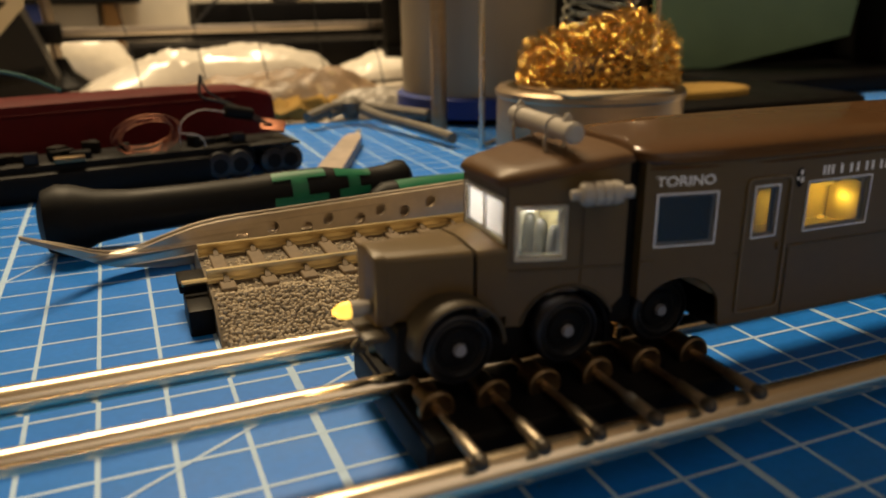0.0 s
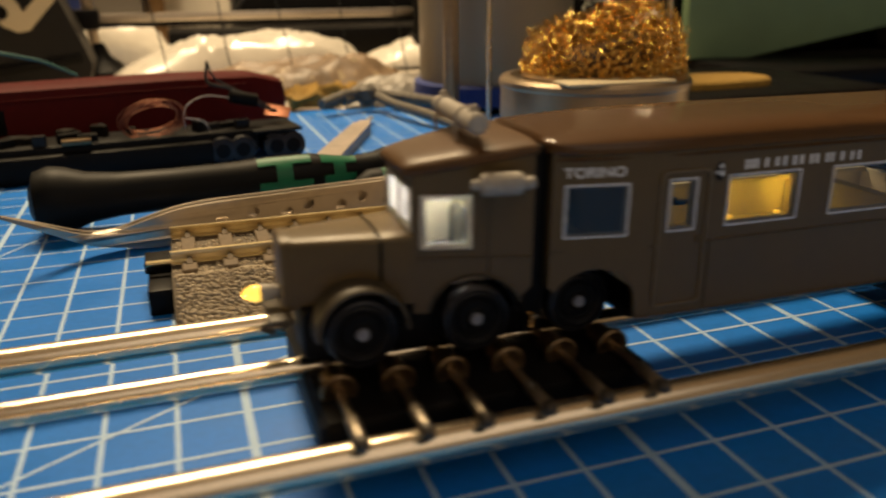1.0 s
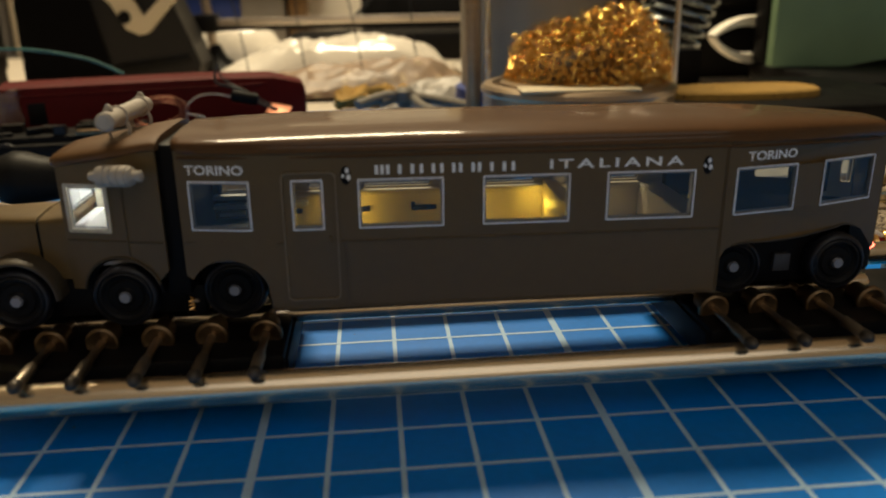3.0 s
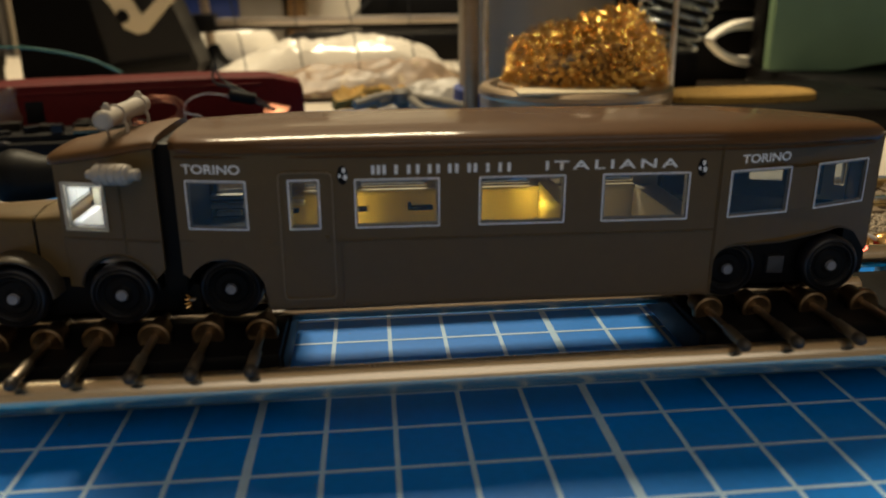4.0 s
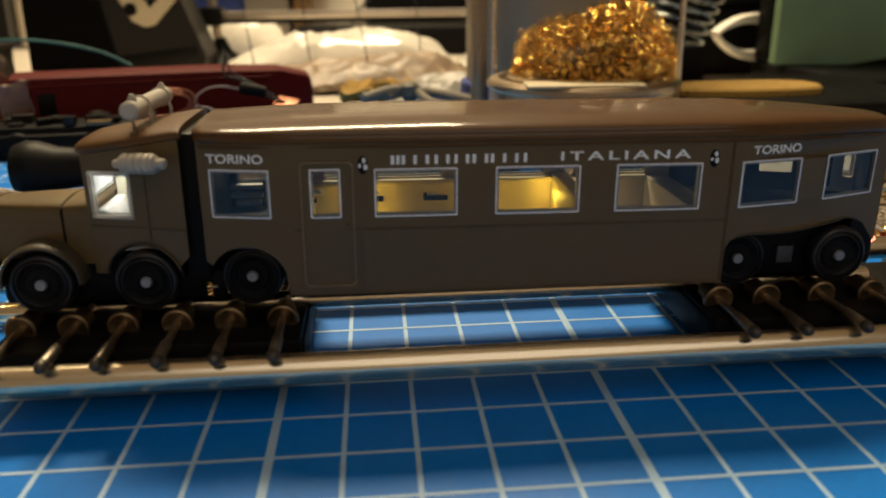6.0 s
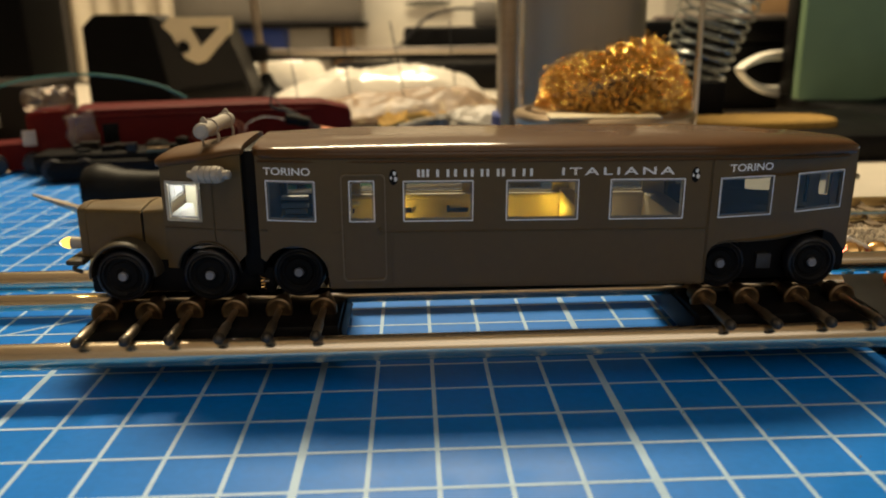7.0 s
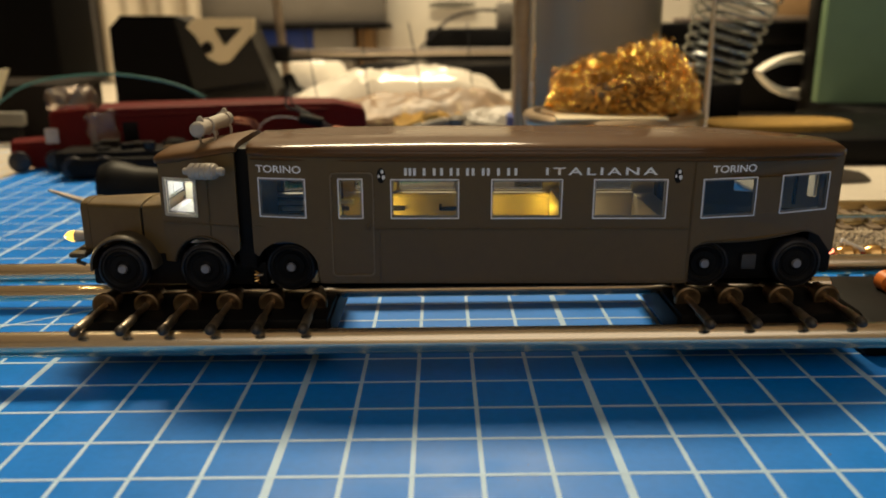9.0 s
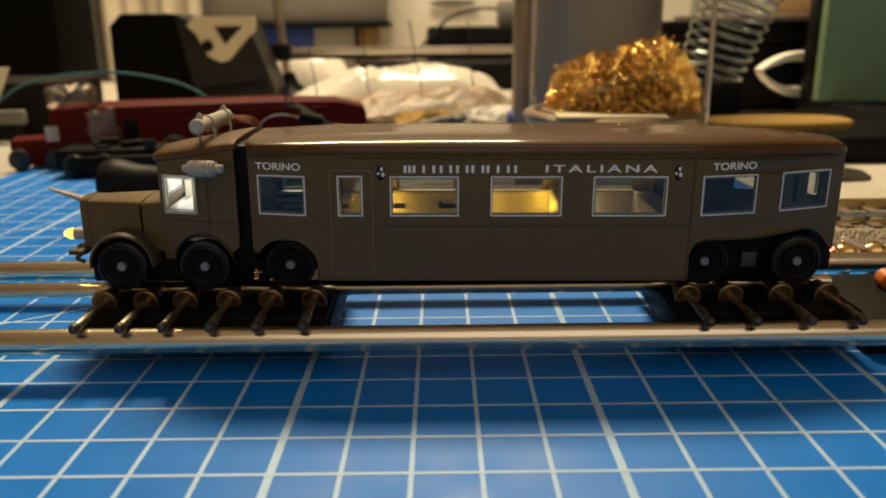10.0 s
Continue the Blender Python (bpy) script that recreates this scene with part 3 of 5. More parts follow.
def build_railcar():
    root = thing("model_railcar", (0.080, YC, 0.0), "olive-brown articulated model railcar with lit cabin on rollers", "model railcar",
                 turn=pose(0, 0, 0, 0, 0.63, 0))
    # the passenger body
    for sign in (-1, 1):
        side, tail, cab = flat_side(sign), tail_side(sign), cab_side(sign)
        tail_windows = TAIL_WINDOWS if sign < 0 else FAR_TAIL_WINDOWS
        holes = [hole_of(*w) for w in MAIN_WINDOWS[1:]] + [hole_of(*DOOR_WINDOW)]
        part("long_side", panel(main_outline(), holes, side, 0.0006), OLIVE, root, "", 0)
        part("front_side", front_panel(side, sign), OLIVE, root)
        part("tail_side", panel(tail_outline(), [hole_of(*w) for w in tail_windows], tail, 0.0006), OLIVE, root)
        part("cabin_lining", panel([(0.0796, 0.0385), (0.0796, 0.0200), (0.1450, 0.0200), (0.1450, 0.0385)], [hole_of(*w) for w in MAIN_WINDOWS[1:]] + [hole_of(*DOOR_WINDOW)], lambda u, z, d: side(u, z, d + 0.0010), 0.0004), INTERIOR, root,
             "cream plastic cabin lining", 0)
        if sign > 0:
            # Linings coloured dark blue-grey so these compartments look unlit.
            part("dark_lining", panel([(0.0670, 0.0380), (0.0670, 0.0200), (0.0790, 0.0200), (0.0790, 0.0380)], [hole_of(*MAIN_WINDOWS[0])], lambda u, z, d: side(u, z, d + 0.0010), 0.0004), INNERD, root, "cabin lining coloured dark to look unlit", 0)
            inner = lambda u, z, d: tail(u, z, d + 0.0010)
            part("dark_lining", panel([(0.1460, 0.0370), (0.1460, 0.0250), (0.1672, 0.0250), (0.1672, 0.0370)], [rounded(0.1473, 0.0290, 0.1540, 0.0345, 0.0003, 2), rounded(0.1606, 0.0284, 0.1660, 0.0350, 0.0003, 2)], inner, 0.0004), INNERD, root, "cabin lining coloured dark to look unlit", 0)
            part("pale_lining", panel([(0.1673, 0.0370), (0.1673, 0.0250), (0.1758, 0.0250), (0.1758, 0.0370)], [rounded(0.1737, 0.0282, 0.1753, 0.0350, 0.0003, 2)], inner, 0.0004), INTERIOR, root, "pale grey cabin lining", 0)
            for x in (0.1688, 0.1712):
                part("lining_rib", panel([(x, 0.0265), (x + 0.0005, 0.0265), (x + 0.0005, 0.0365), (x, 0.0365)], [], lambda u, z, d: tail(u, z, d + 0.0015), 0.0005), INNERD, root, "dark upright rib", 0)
        for w in MAIN_WINDOWS:
            glaze(root, side, *w)
        for w in tail_windows:
            glaze(root, tail, *w)
        # the door: raised edge bead, window and a small knob
        door = part("door", ring_strip(rounded(0.0803, 0.0169, 0.0881, 0.0362, 0.0009, 5), rounded(0.08055, 0.01715, 0.08785, 0.03595, 0.0008, 5), side, 0.00032), BEAD, root,
                    "narrow entrance door with a rounded bead")
        glaze(door, side, *DOOR_WINDOW, z1=0.0351)
        part("door_handle", rbox(side(0.0870, 0.0262, 0.0) - Vector((0.0003, 0.0003, 0.0005)), side(0.0870, 0.0262, 0.0) + Vector((0.0003, 0.0003, 0.0005)), 0.0001), OLIVE, door)
        # bead lines at the belt, the seam at the tail and the sill
        for u0, u1, z0, z1 in ((0.0656, 0.0803, 0.0257, 0.0260), (0.0881, 0.1452, 0.0257, 0.0260), (0.1452, 0.1456, 0.0156, 0.0388), (0.0889, 0.0892, 0.0156, 0.0257), (0.0780, 0.1452, 0.0155, 0.0159)):
            part("body_bead", ring_strip(rounded(u0, z0, u1, z1, 0.0001, 1), rounded(u0 + 0.00012, z0 + 0.00012, u1 - 0.00012, z1 - 0.00012, 0.00002, 1), side, 0.00016), OLIVE, root)
        lip = [(0.1455, 0.0222), (0.1475, 0.0229), (0.1492, 0.0232), (0.1520, 0.0231), (0.1560, 0.0230), (0.1600, 0.0231), (0.1660, 0.0236), (0.1690, 0.0239), (0.1715, 0.0230), (0.1738, 0.0208), (0.1752, 0.0188)]
        part("tail_wheel_lip", wire([tail(u, z, 0.0) for u, z in lip[1:]], 0.00020, 6), WINGP, root)
        part("cornice", wire([*[side(x, 0.0383, -0.00012) for x in (0.0660, 0.0720, 0.0900, 0.1200, 0.1440)], *[tail(x, 0.0383 - 0.0010 * (x - 0.1455) / 0.031, -0.00012) for x in (0.1470, 0.1540, 0.1610, 0.1680, 0.1740)]], 0.00017, 6), ROOFP, root)
        # the tractor cab
        cab_low = [(0.0478, 0.0300), (0.0478, 0.0180), (0.0497, 0.0180), *arc(0.0558, 0.0171, 0.0061, 172, 25, 16), (0.0630, 0.0215)]
        cab_top = [(0.0630, 0.0397), (0.0560, 0.0386), (0.0478, 0.0371)]
        part("cab_side", panel(cab_low + cab_top, [rounded(CAB_WINDOW[0] + 0.00015, 0.02715, CAB_WINDOW[1] - 0.00015, 0.03415, 0.0003, 2)], cab, 0.0006), OLIVE, root)
        glaze(root, cab, *CAB_WINDOW, z0=0.0270, z1=0.0343, lift=0.0003, label="pale cab window frame", rim=0.00050, mat=RIM)
        part("cab_arch", wire([cab(u, z, -0.0002) for u, z in arc(0.0558, 0.0171, 0.0062, 168, 22, 12)], 0.00022, 6), WINGP, root)
        for u0, u1, z0, z1 in ((0.0480, 0.0629, 0.0256, 0.0259), (0.0572, 0.0575, 0.0235, 0.0376)):
            part("cab_seam", ring_strip(rounded(u0, z0, u1, z1, 0.0001, 1), rounded(u0 + 0.00011, z0 + 0.00011, u1 - 0.00011, z1 - 0.00011, 0.00002, 1), cab, 0.00014), OLIVE, root)
        # Black shell added to keep lamp light out of the wheel arch.
        liner = []
        for a in stretch_pts(176, 6, 16):
            ca, sa = math.cos(radians(a)), math.sin(radians(a))
            half = 0.0068 + 0.0040 * (0.0080 + 0.0060 * ca) / 0.0159 - 0.0008
            liner.append([Vector((0.0558 + r * ca, YC + sign * y, 0.0171 + r * sa)) for y, r in ((0.0003, 0.0060), (half, 0.0060), (half, 0.0056), (0.0003, 0.0056))])
        part("arch_light_block", loft(liner), BLACKP, root)
        # front wing over the first wheel
        wing = []
        for a in stretch_pts(186, -2, 20):
            ca, sa = math.cos(radians(a)), math.sin(radians(a))
            ring = []
            for y, r in ((0.0050, 0.0062), (0.0085, 0.0062), (0.0094, 0.0061), (0.0098, 0.0058), (0.0098, 0.0055), (0.0094, 0.0056), (0.0085, 0.0058), (0.0050, 0.0058)):
                ring.append(Vector((0.0404 + r * 1.02 * ca, YC + sign * y, 0.0174 + r * sa)))
            wing.append(ring)
        part("front_wing", loft(wing), WINGP, root, "dull grey-brown wheel wing")
        for x in (0.0402, 0.0558, 0.0717, 0.1498, 0.1672):
            wheel(root, x, 0.0171 if x < 0.1 else 0.0181, sign, 0.0049 if x < 0.1 else 0.0048, 0.0012 if 0.07 < x < 0.08 else 0.0)
    # end walls, floor, partitions
    end = lambda u, z, d: Vector((0.1762 - d, YC + u, z))
    part("tail_wall", panel([(-0.0042, 0.0190), (0.0042, 0.0190), (0.0042, 0.0385), (-0.0042, 0.0385)], [], end, 0.0006), OLIVE, root)
    part("tail_guard", loft([[Vector((x, YC + q * (w + 0.0004 * (z > 0.018)), z)) for q, z in ((-1, lo), (1, lo), (1, hi), (-1, hi))] for x, w, lo, hi in
                             ((0.1700, 0.0064, 0.0215, 0.0236), (0.1722, 0.0058, 0.0172, 0.0228), (0.1738, 0.0052, 0.0152, 0.0210), (0.1752, 0.0046, 0.0150, 0.0194), (0.1760, 0.0042, 0.0156, 0.0180))]), BLACKP, root, "curved black guard behind the last wheels")
    front = lambda u, z, d: Vector((0.0655 + d, YC + u, z))
    part("front_wall", panel([(-0.0102, 0.0206), (0.0102, 0.0206), (0.0102, 0.0386), (-0.0102, 0.0386)], [], front, 0.0006), OLIVE, root)
    # Solid black block stands for the shaded gap behind the cab.
    part("gap_block", rbox((0.0622, YC - 0.0092, 0.0170), (0.0657, YC + 0.0092, 0.0400), 0.0006), BLACKP, root, "black block filling the dark gap between cab and body")
    part("cabin_floor", rbox((0.0885, YC - 0.0114, 0.0195), (0.1450, YC + 0.0114, 0.0205), 0.0002), INTERIOR, root, "cream plastic cabin floor")
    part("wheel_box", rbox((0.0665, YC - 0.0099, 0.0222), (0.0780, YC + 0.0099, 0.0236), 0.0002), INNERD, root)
    # Black box added to block the light showing past the wheel.
    part("wheel_light_block", rbox((0.0662, YC - 0.0046, 0.0150), (0.0782, YC + 0.0046, 0.0222), 0.0004), BLACKP, root)
    part("front_floor", rbox((0.0780, YC - 0.0114, 0.0195), (0.0885, YC + 0.0114, 0.0205), 0.0002), INTERIOR, root)
    part("tail_floor", loft([[Vector((x, YC + s * (tail_half(x) - 0.0012), z)) for s, z in ((-1, 0.0245), (1, 0.0245), (1, 0.0255), (-1, 0.0255))] for x in stretch_pts(0.1450, 0.1740, 10)]), BLACKP, root)
    part("underframe", rbox((0.0775, YC - 0.0118, 0.0152), (0.1450, YC + 0.0118, 0.0165), 0.0003), BLACKP, root)
    # low cross walls between the seats, and the lit sill along the far windows
    for x0, x1, top in ((0.1230, 0.1256, 0.0284), (0.1404, 0.1446, 0.0274)):
        part("cross_wall", rbox((x0, YC - 0.0108, 0.0205), (x1, YC + 0.0110, top), 0.0002), INTERIOR, root)
    part("far_sill", rbox((0.0800, YC + 0.0100, 0.0267), (0.1404, YC + 0.0112, 0.0277), 0.0002), INTERIOR, root)
    for x in (0.0889, 0.1064, 0.1248):
        part("window_pillar", rbox((x, YC + 0.0104, 0.0277), (x + 0.0020, YC + 0.0112, 0.0380), 0.0002), INTERIOR, root)
    # Screen added to keep amber cabin light out of the front window.
    part("bulkhead", rbox((0.0783, YC - 0.0110, 0.0205), (0.0790, YC + 0.0085, 0.0382), 0.0001), INNERD, root, "dark bulkhead added to keep cabin light from the front window")
    part("light_board", rbox((0.086, YC - 0.0035, 0.0374), (0.140, YC + 0.0035, 0.0384), 0.0002), CABIN, root)
    # White bars stand in for the lit far sill behind these windows.
    for x, w, z in ((0.0664, 0.0054, 0.0270), (0.0664, 0.0054, 0.0254), (0.0672, 0.0042, 0.0241), (0.0775, 0.0046, 0.0256)):
        part("lit_sill_bar", rbox((x, YC + 0.0084, z), (x + w, YC + 0.0099, z + 0.0008), 0.0002), CABIN, root)
    for x, w, h in ((0.0894, 0.0032, 0.0009), (0.0998, 0.0044, 0.0008), (0.0998, 0.0006, 0.0014), (0.0786, 0.0022, 0.0008)):
        part("seat_slot", rbox((x, YC + 0.0108, 0.0236), (x + w, YC + 0.0115, 0.0236 + h), 0.0001), BLACKP, root)
    for x in (0.0892, 0.1110, 0.1212):
        part("cabin_led", rbox((x - 0.0005, YC + 0.0098, 0.0205), (x + 0.0005, YC + 0.0106, 0.0211), 0.0001), LEDY, root, "glowing amber light")
    # the roofs
    stations = [(0.0648, 0.0090, 0.0391, 0.0404), (0.0653, 0.0102, 0.0389, 0.0412)]
    for x in (0.0665, 0.0690, 0.072, 0.075, 0.080, 0.100, 0.125, 0.1430):
        stations.append((x, body_half(x) + 0.0004, 0.0388, 0.0411 + 0.0009 * min(1.0, (x - 0.0665) / 0.02)))
    for x in stretch_pts(0.1455, 0.1748, 10):
        t = (x - 0.1455) / 0.031
        stations.append((x, tail_half(x) + 0.0004, 0.0388 - 0.0010 * t, 0.0419 - 0.0018 * t * t))
    stations += [(0.1760, 0.0041, 0.0378, 0.0396), (0.1767, 0.0034, 0.0377, 0.0390), (0.1770, 0.0025, 0.0378, 0.0385)]
    part("body_roof", loft([roof_ring(*s) for s in stations]), ROOFP, root, "glossy brown domed roof", 50)
    cab_stations = [(0.0466, 0.0050, 0.0370, 0.0377), (0.0470, 0.0062, 0.0367, 0.0382), (0.0480, 0.0070, 0.0367, 0.0388), (0.0500, 0.0077, 0.0370, 0.0392), (0.0560, 0.0093, 0.0381, 0.0402), (0.0622, 0.0109, 0.0393, 0.0412), (0.0633, 0.0111, 0.0394, 0.0411)]
    part("cab_roof", loft([roof_ring(*s, lip_h=0.0006) for s in cab_stations]), CABTOP, root, "brown sloping cab roof", 50)
    # cab front, bonnet, lamp, bumper
    wind = lambda u, z, d: Vector((0.0478 + d, YC + u, z))
    part("cab_front", panel([(-0.0068, 0.0282), (0.0068, 0.0282), (0.0068, 0.0372), (-0.0068, 0.0372)], [rounded(-0.0059, 0.0293, 0.0059, 0.0350, 0.0004, 2)], wind, 0.0006), OLIVE, root)
    glaze(root, wind, -0.0061, 0.0061, 0.0291, 0.0352, lift=0.0002, label="pale windscreen frame", rim=0.0005, mat=RIM, pane_mat=MILKY)
    far = cab_side(1)
    part("cab_lining", panel([(0.0484, 0.0222), (0.0614, 0.0222), (0.0614, 0.0386), (0.0484, 0.0366)], [], lambda u, z, d: far(u, z, d + 0.0008), 0.0003), LININGW, root, "ivory cab lining")
    part("windscreen_post", rbox((0.0476, YC - 0.0002, 0.0293), (0.0482, YC + 0.0002, 0.0350), 0.0001), SILVERP, root)
    part("cab_floor", rbox((0.0482, YC - 0.0066, 0.0214), (0.0616, YC + 0.0088, 0.0221), 0.0002), CABIN, root)
    part("cab_rear", rbox((0.0616, YC - 0.0094, 0.0220), (0.0622, YC + 0.0094, 0.0390), 0.0001), REARW, root, "pale yellow cab rear wall")
    part("cab_desk", rbox((0.0484, YC - 0.0050, 0.0222), (0.0502, YC + 0.0050, 0.0276), 0.0004), CABIN, root)
    part("cab_led", rbox((0.0580, YC - 0.0006, 0.0370), (0.0592, YC + 0.0006, 0.0376), 0.0002), LEDW, root, "glowing white cab light")
    for x, y in ((0.0588, -0.0040), (0.0586, -0.0002), (0.0586, 0.0036), (0.0586, 0.0070)):
        rings = []
        for z, w in ((0.0221, 1.0), (0.0245, 1.0), (0.0270, 0.92), (0.0283, 0.75), (0.0289, 0.40)):
            rings.append([Vector((x + 0.0011 * w * math.cos(a), YC + y + 0.0013 * w * math.sin(a), z)) for a in stretch_pts(0, 2 * math.pi * 15 / 16, 15)])
        part("cab_seat", loft(rings), CABSEAT, root, "", 60)

    def bonnet(x, half, top, low=0.0195):
        ring = [(-half, low), (-half, top - 0.0009), (-half + 0.00012, top - 0.0004), (-half + 0.0005, top - 0.00008), (-half * 0.5, top + 0.0002), (0, top + 0.0004)]
        ring += [(-y, z) for y, z in ring[-2::-1]]
        return [Vector((x, YC + y, z)) for y, z in ring]

    part("bonnet", loft([bonnet(0.0324, 0.0038, 0.0286), bonnet(0.0434, 0.0061, 0.0287)]), OLIVE, root, "", 40)
    part("radiator_shell", loft([bonnet(0.0310, 0.0034, 0.0283), bonnet(0.0312, 0.00375, 0.02865), bonnet(0.0316, 0.00388, 0.02875), bonnet(0.0326, 0.00395, 0.02875), bonnet(0.0327, 0.0038, 0.0286)]), OLIVE, root, "", 40)
    part("bonnet_seam", loft([bonnet(0.0433, 0.0058, 0.0284), bonnet(0.0440, 0.0058, 0.0284)]), BLACKP, root)
    part("scuttle", loft([bonnet(0.0439, 0.0062, 0.0287), bonnet(0.0478, 0.0068, 0.0290)]), OLIVE, root, "", 40)
    part("bumper", rbox((0.0288, YC - 0.0062, 0.0183), (0.0322, YC + 0.0062, 0.0193), 0.0004), WINGP, root)
    part("coupling_hook", wire([(0.0300, YC - 0.0020, 0.0178), (0.0285, YC - 0.0020, 0.0166), (0.0300, YC - 0.0020, 0.0158)], 0.0004, 6), PINTIP, root)
    lampb = part("headlamp", lathe([(0.0008, 0), (0.0011, 0.5), (0.0012, 1)], (0.0312, YC - 0.0012, 0.0214), (0.0284, YC - 0.0012, 0.0214), 20), GREYCAST, root)
    part("lens", lathe([(0.0011, 0), (0.00115, 0.3), (0.0009, 0.65), (0.0005, 0.9), (0.0002, 1)], (0.0285, YC - 0.0012, 0.0214), (0.0262, YC - 0.0012, 0.0214), 20), HEADL, lampb, "glowing yellow headlamp lens")
    part("tractor_frame", rbox((0.0330, YC - 0.0060, 0.0128), (0.0640, YC + 0.0060, 0.0200), 0.0008), BLACKP, root)
    # Black plate added to darken the space between the wheels.
    part("coupling_dark_plate", rbox((0.0636, YC - 0.0064, 0.0126), (0.0668, YC + 0.0064, 0.0176), 0.0004), BLACKP, root)
    part("coupling_spring", wire([(0.0648 + 0.0005 * math.cos(2.1 * k), YC - 0.0070 + 0.0005 * math.sin(2.1 * k), 0.0136 + 0.00022 * k) for k in range(11)], 0.00016, 6, steps=3), PLUGM, root, "tiny bright coupling spring")
    part("coupling_bar", rbox((0.0646, YC - 0.0072, 0.0150), (0.0660, YC - 0.0062, 0.0154), 0.0001), PINM, root)
    part("bogie_frame", rbox((0.1475, YC - 0.0062, 0.0140), (0.1725, YC + 0.0062, 0.0222), 0.0006), BLACKP, root)
    part("axle_box", rbox((0.1576, YC - 0.0072, 0.0163), (0.1604, YC - 0.0058, 0.0193), 0.0002), BOXGREY, root, "dark grey square axle box")
    part("tail_lamp", lathe([(0.0006, 0), (0.00062, 0.5), (0.0003, 1)], (0.1752, YC - 0.0036, 0.0188), (0.1768, YC - 0.0036, 0.0190), 14), TAILL, root, "small red tail lamp")
    # tank across the cab roof
    t0, t1 = Vector((0.0561, 0.0860, 0.0431)), Vector((0.0570, 0.1040, 0.0432))
    tank = part("roof_tank", lathe([(0.0010, 0), (0.00138, 0.02), (0.00142, 0.05), (0.00134, 0.07), (0.00134, 0.93), (0.00142, 0.95), (0.00138, 0.98), (0.0010, 1)], t0, t1, 28),
                GREYCAST, root, "pale grey cast tank on the cab roof")
    for share in (0.30, 0.84):
        c = t0.lerp(t1, share)
        strap = part("strap", lathe([(0.00130, 0), (0.00160, 0.15), (0.00160, 0.85), (0.00130, 1)], c, c + (t1 - t0).normalized() * 0.0005, 24), GREYCAST, tank)
        part("foot", wire([c + Vector((-0.0012, 0.0002, -0.0008)), c + Vector((-0.0015, 0.0002, -0.0018)), c + Vector((-0.0013, 0.0002, -0.0031))], 0.00026, 6), GREYCAST, strap)
        part("foot", wire([c + Vector((0.0012, 0.0002, -0.0008)), c + Vector((0.0015, 0.0002, -0.0018)), c + Vector((0.0014, 0.0002, -0.0029))], 0.00026, 6), GREYCAST, strap)
    for share in (0.13, 0.90):
        c = t0.lerp(t1, share) + Vector((0, 0, 0.0011))
        part("lifting_lug", loft([[c + Vector((w * a, b * 0.0003, h)) for a, b in ((-1, -1), (1, -1), (1, 1), (-1, 1))] for w, h in ((0.0006, 0), (0.0006, 0.0005), (0.0002, 0.0011))]), GREYCAST, tank)
    # ribbed silencer on the cab flank
    ribs = [(0.0006, 0), (0.0007, 0.08), (0.0007, 0.14), (0.0013, 0.16), (0.0015, 0.20)]
    for k in range(4):
        ribs += [(0.00150, 0.22 + 0.14 * k), (0.00150, 0.32 + 0.14 * k), (0.00132, 0.335 + 0.14 * k), (0.00132, 0.35 + 0.14 * k)]
    ribs += [(0.0013, 0.80), (0.0007, 0.84), (0.0008, 0.90), (0.0008, 0.97), (0.0005, 1)]
    part("silencer", lathe(ribs, (0.0541, 0.0834, 0.0361), (0.0618, 0.0812, 0.0364), 24), GREYCAST, root, "ribbed grey cylinder on the cab flank")
    lettering(root)
    for name, at, watts, colour in (("cabin_light", (0.0897, YC + 0.0082, 0.0240), 0.0014, (1.0, 0.61, 0.06)), ("cabin_light", (0.1110, YC + 0.0082, 0.0240), 0.0007, (1.0, 0.61, 0.06)), ("cabin_light", (0.1300, YC + 0.0070, 0.0235), 0.0007, (1.0, 0.74, 0.38)),
                                    ("cabin_light", (0.1220, YC + 0.0078, 0.0246), 0.0011, (1.0, 0.61, 0.05)),
                                    ("cab_light", (0.0550, YC + 0.0020, 0.0356), 0.0085, (1.0, 0.96, 0.86)), ("headlamp_light", (0.0252, YC - 0.0012, 0.0214), 0.0008, (1.0, 0.72, 0.30))):
        data = bpy.data.lights.new(name, "POINT")
        data.energy, data.color, data.shadow_soft_size = watts, colour, 0.0008
        new(name, data).location = at


build_railcar()

# ---- the roller test bench ----
ROD_R, ROD_Z = 0.0023, 0.0073


def build_bench():
    bench = thing("test_bench", (0.10, YC, 0.0), "three polished steel rods of a roller test bench", "test bench")
    for y, z, r, x1 in ((0.0737, ROD_Z, ROD_R, 0.315), (0.1153, ROD_Z, ROD_R, 0.315), (0.0938, 0.0100, 0.0016, 0.1785)):
        part("rod", rod((-0.118, y, z), (x1, y, z), r, 36), STEEL, bench)
    for x in (-0.122, 0.305):
        part("end_support", rbox((x, 0.0690, 0.0), (x + 0.014, 0.1200, 0.0115), 0.001), BLACKP, bench, "black plastic end support")


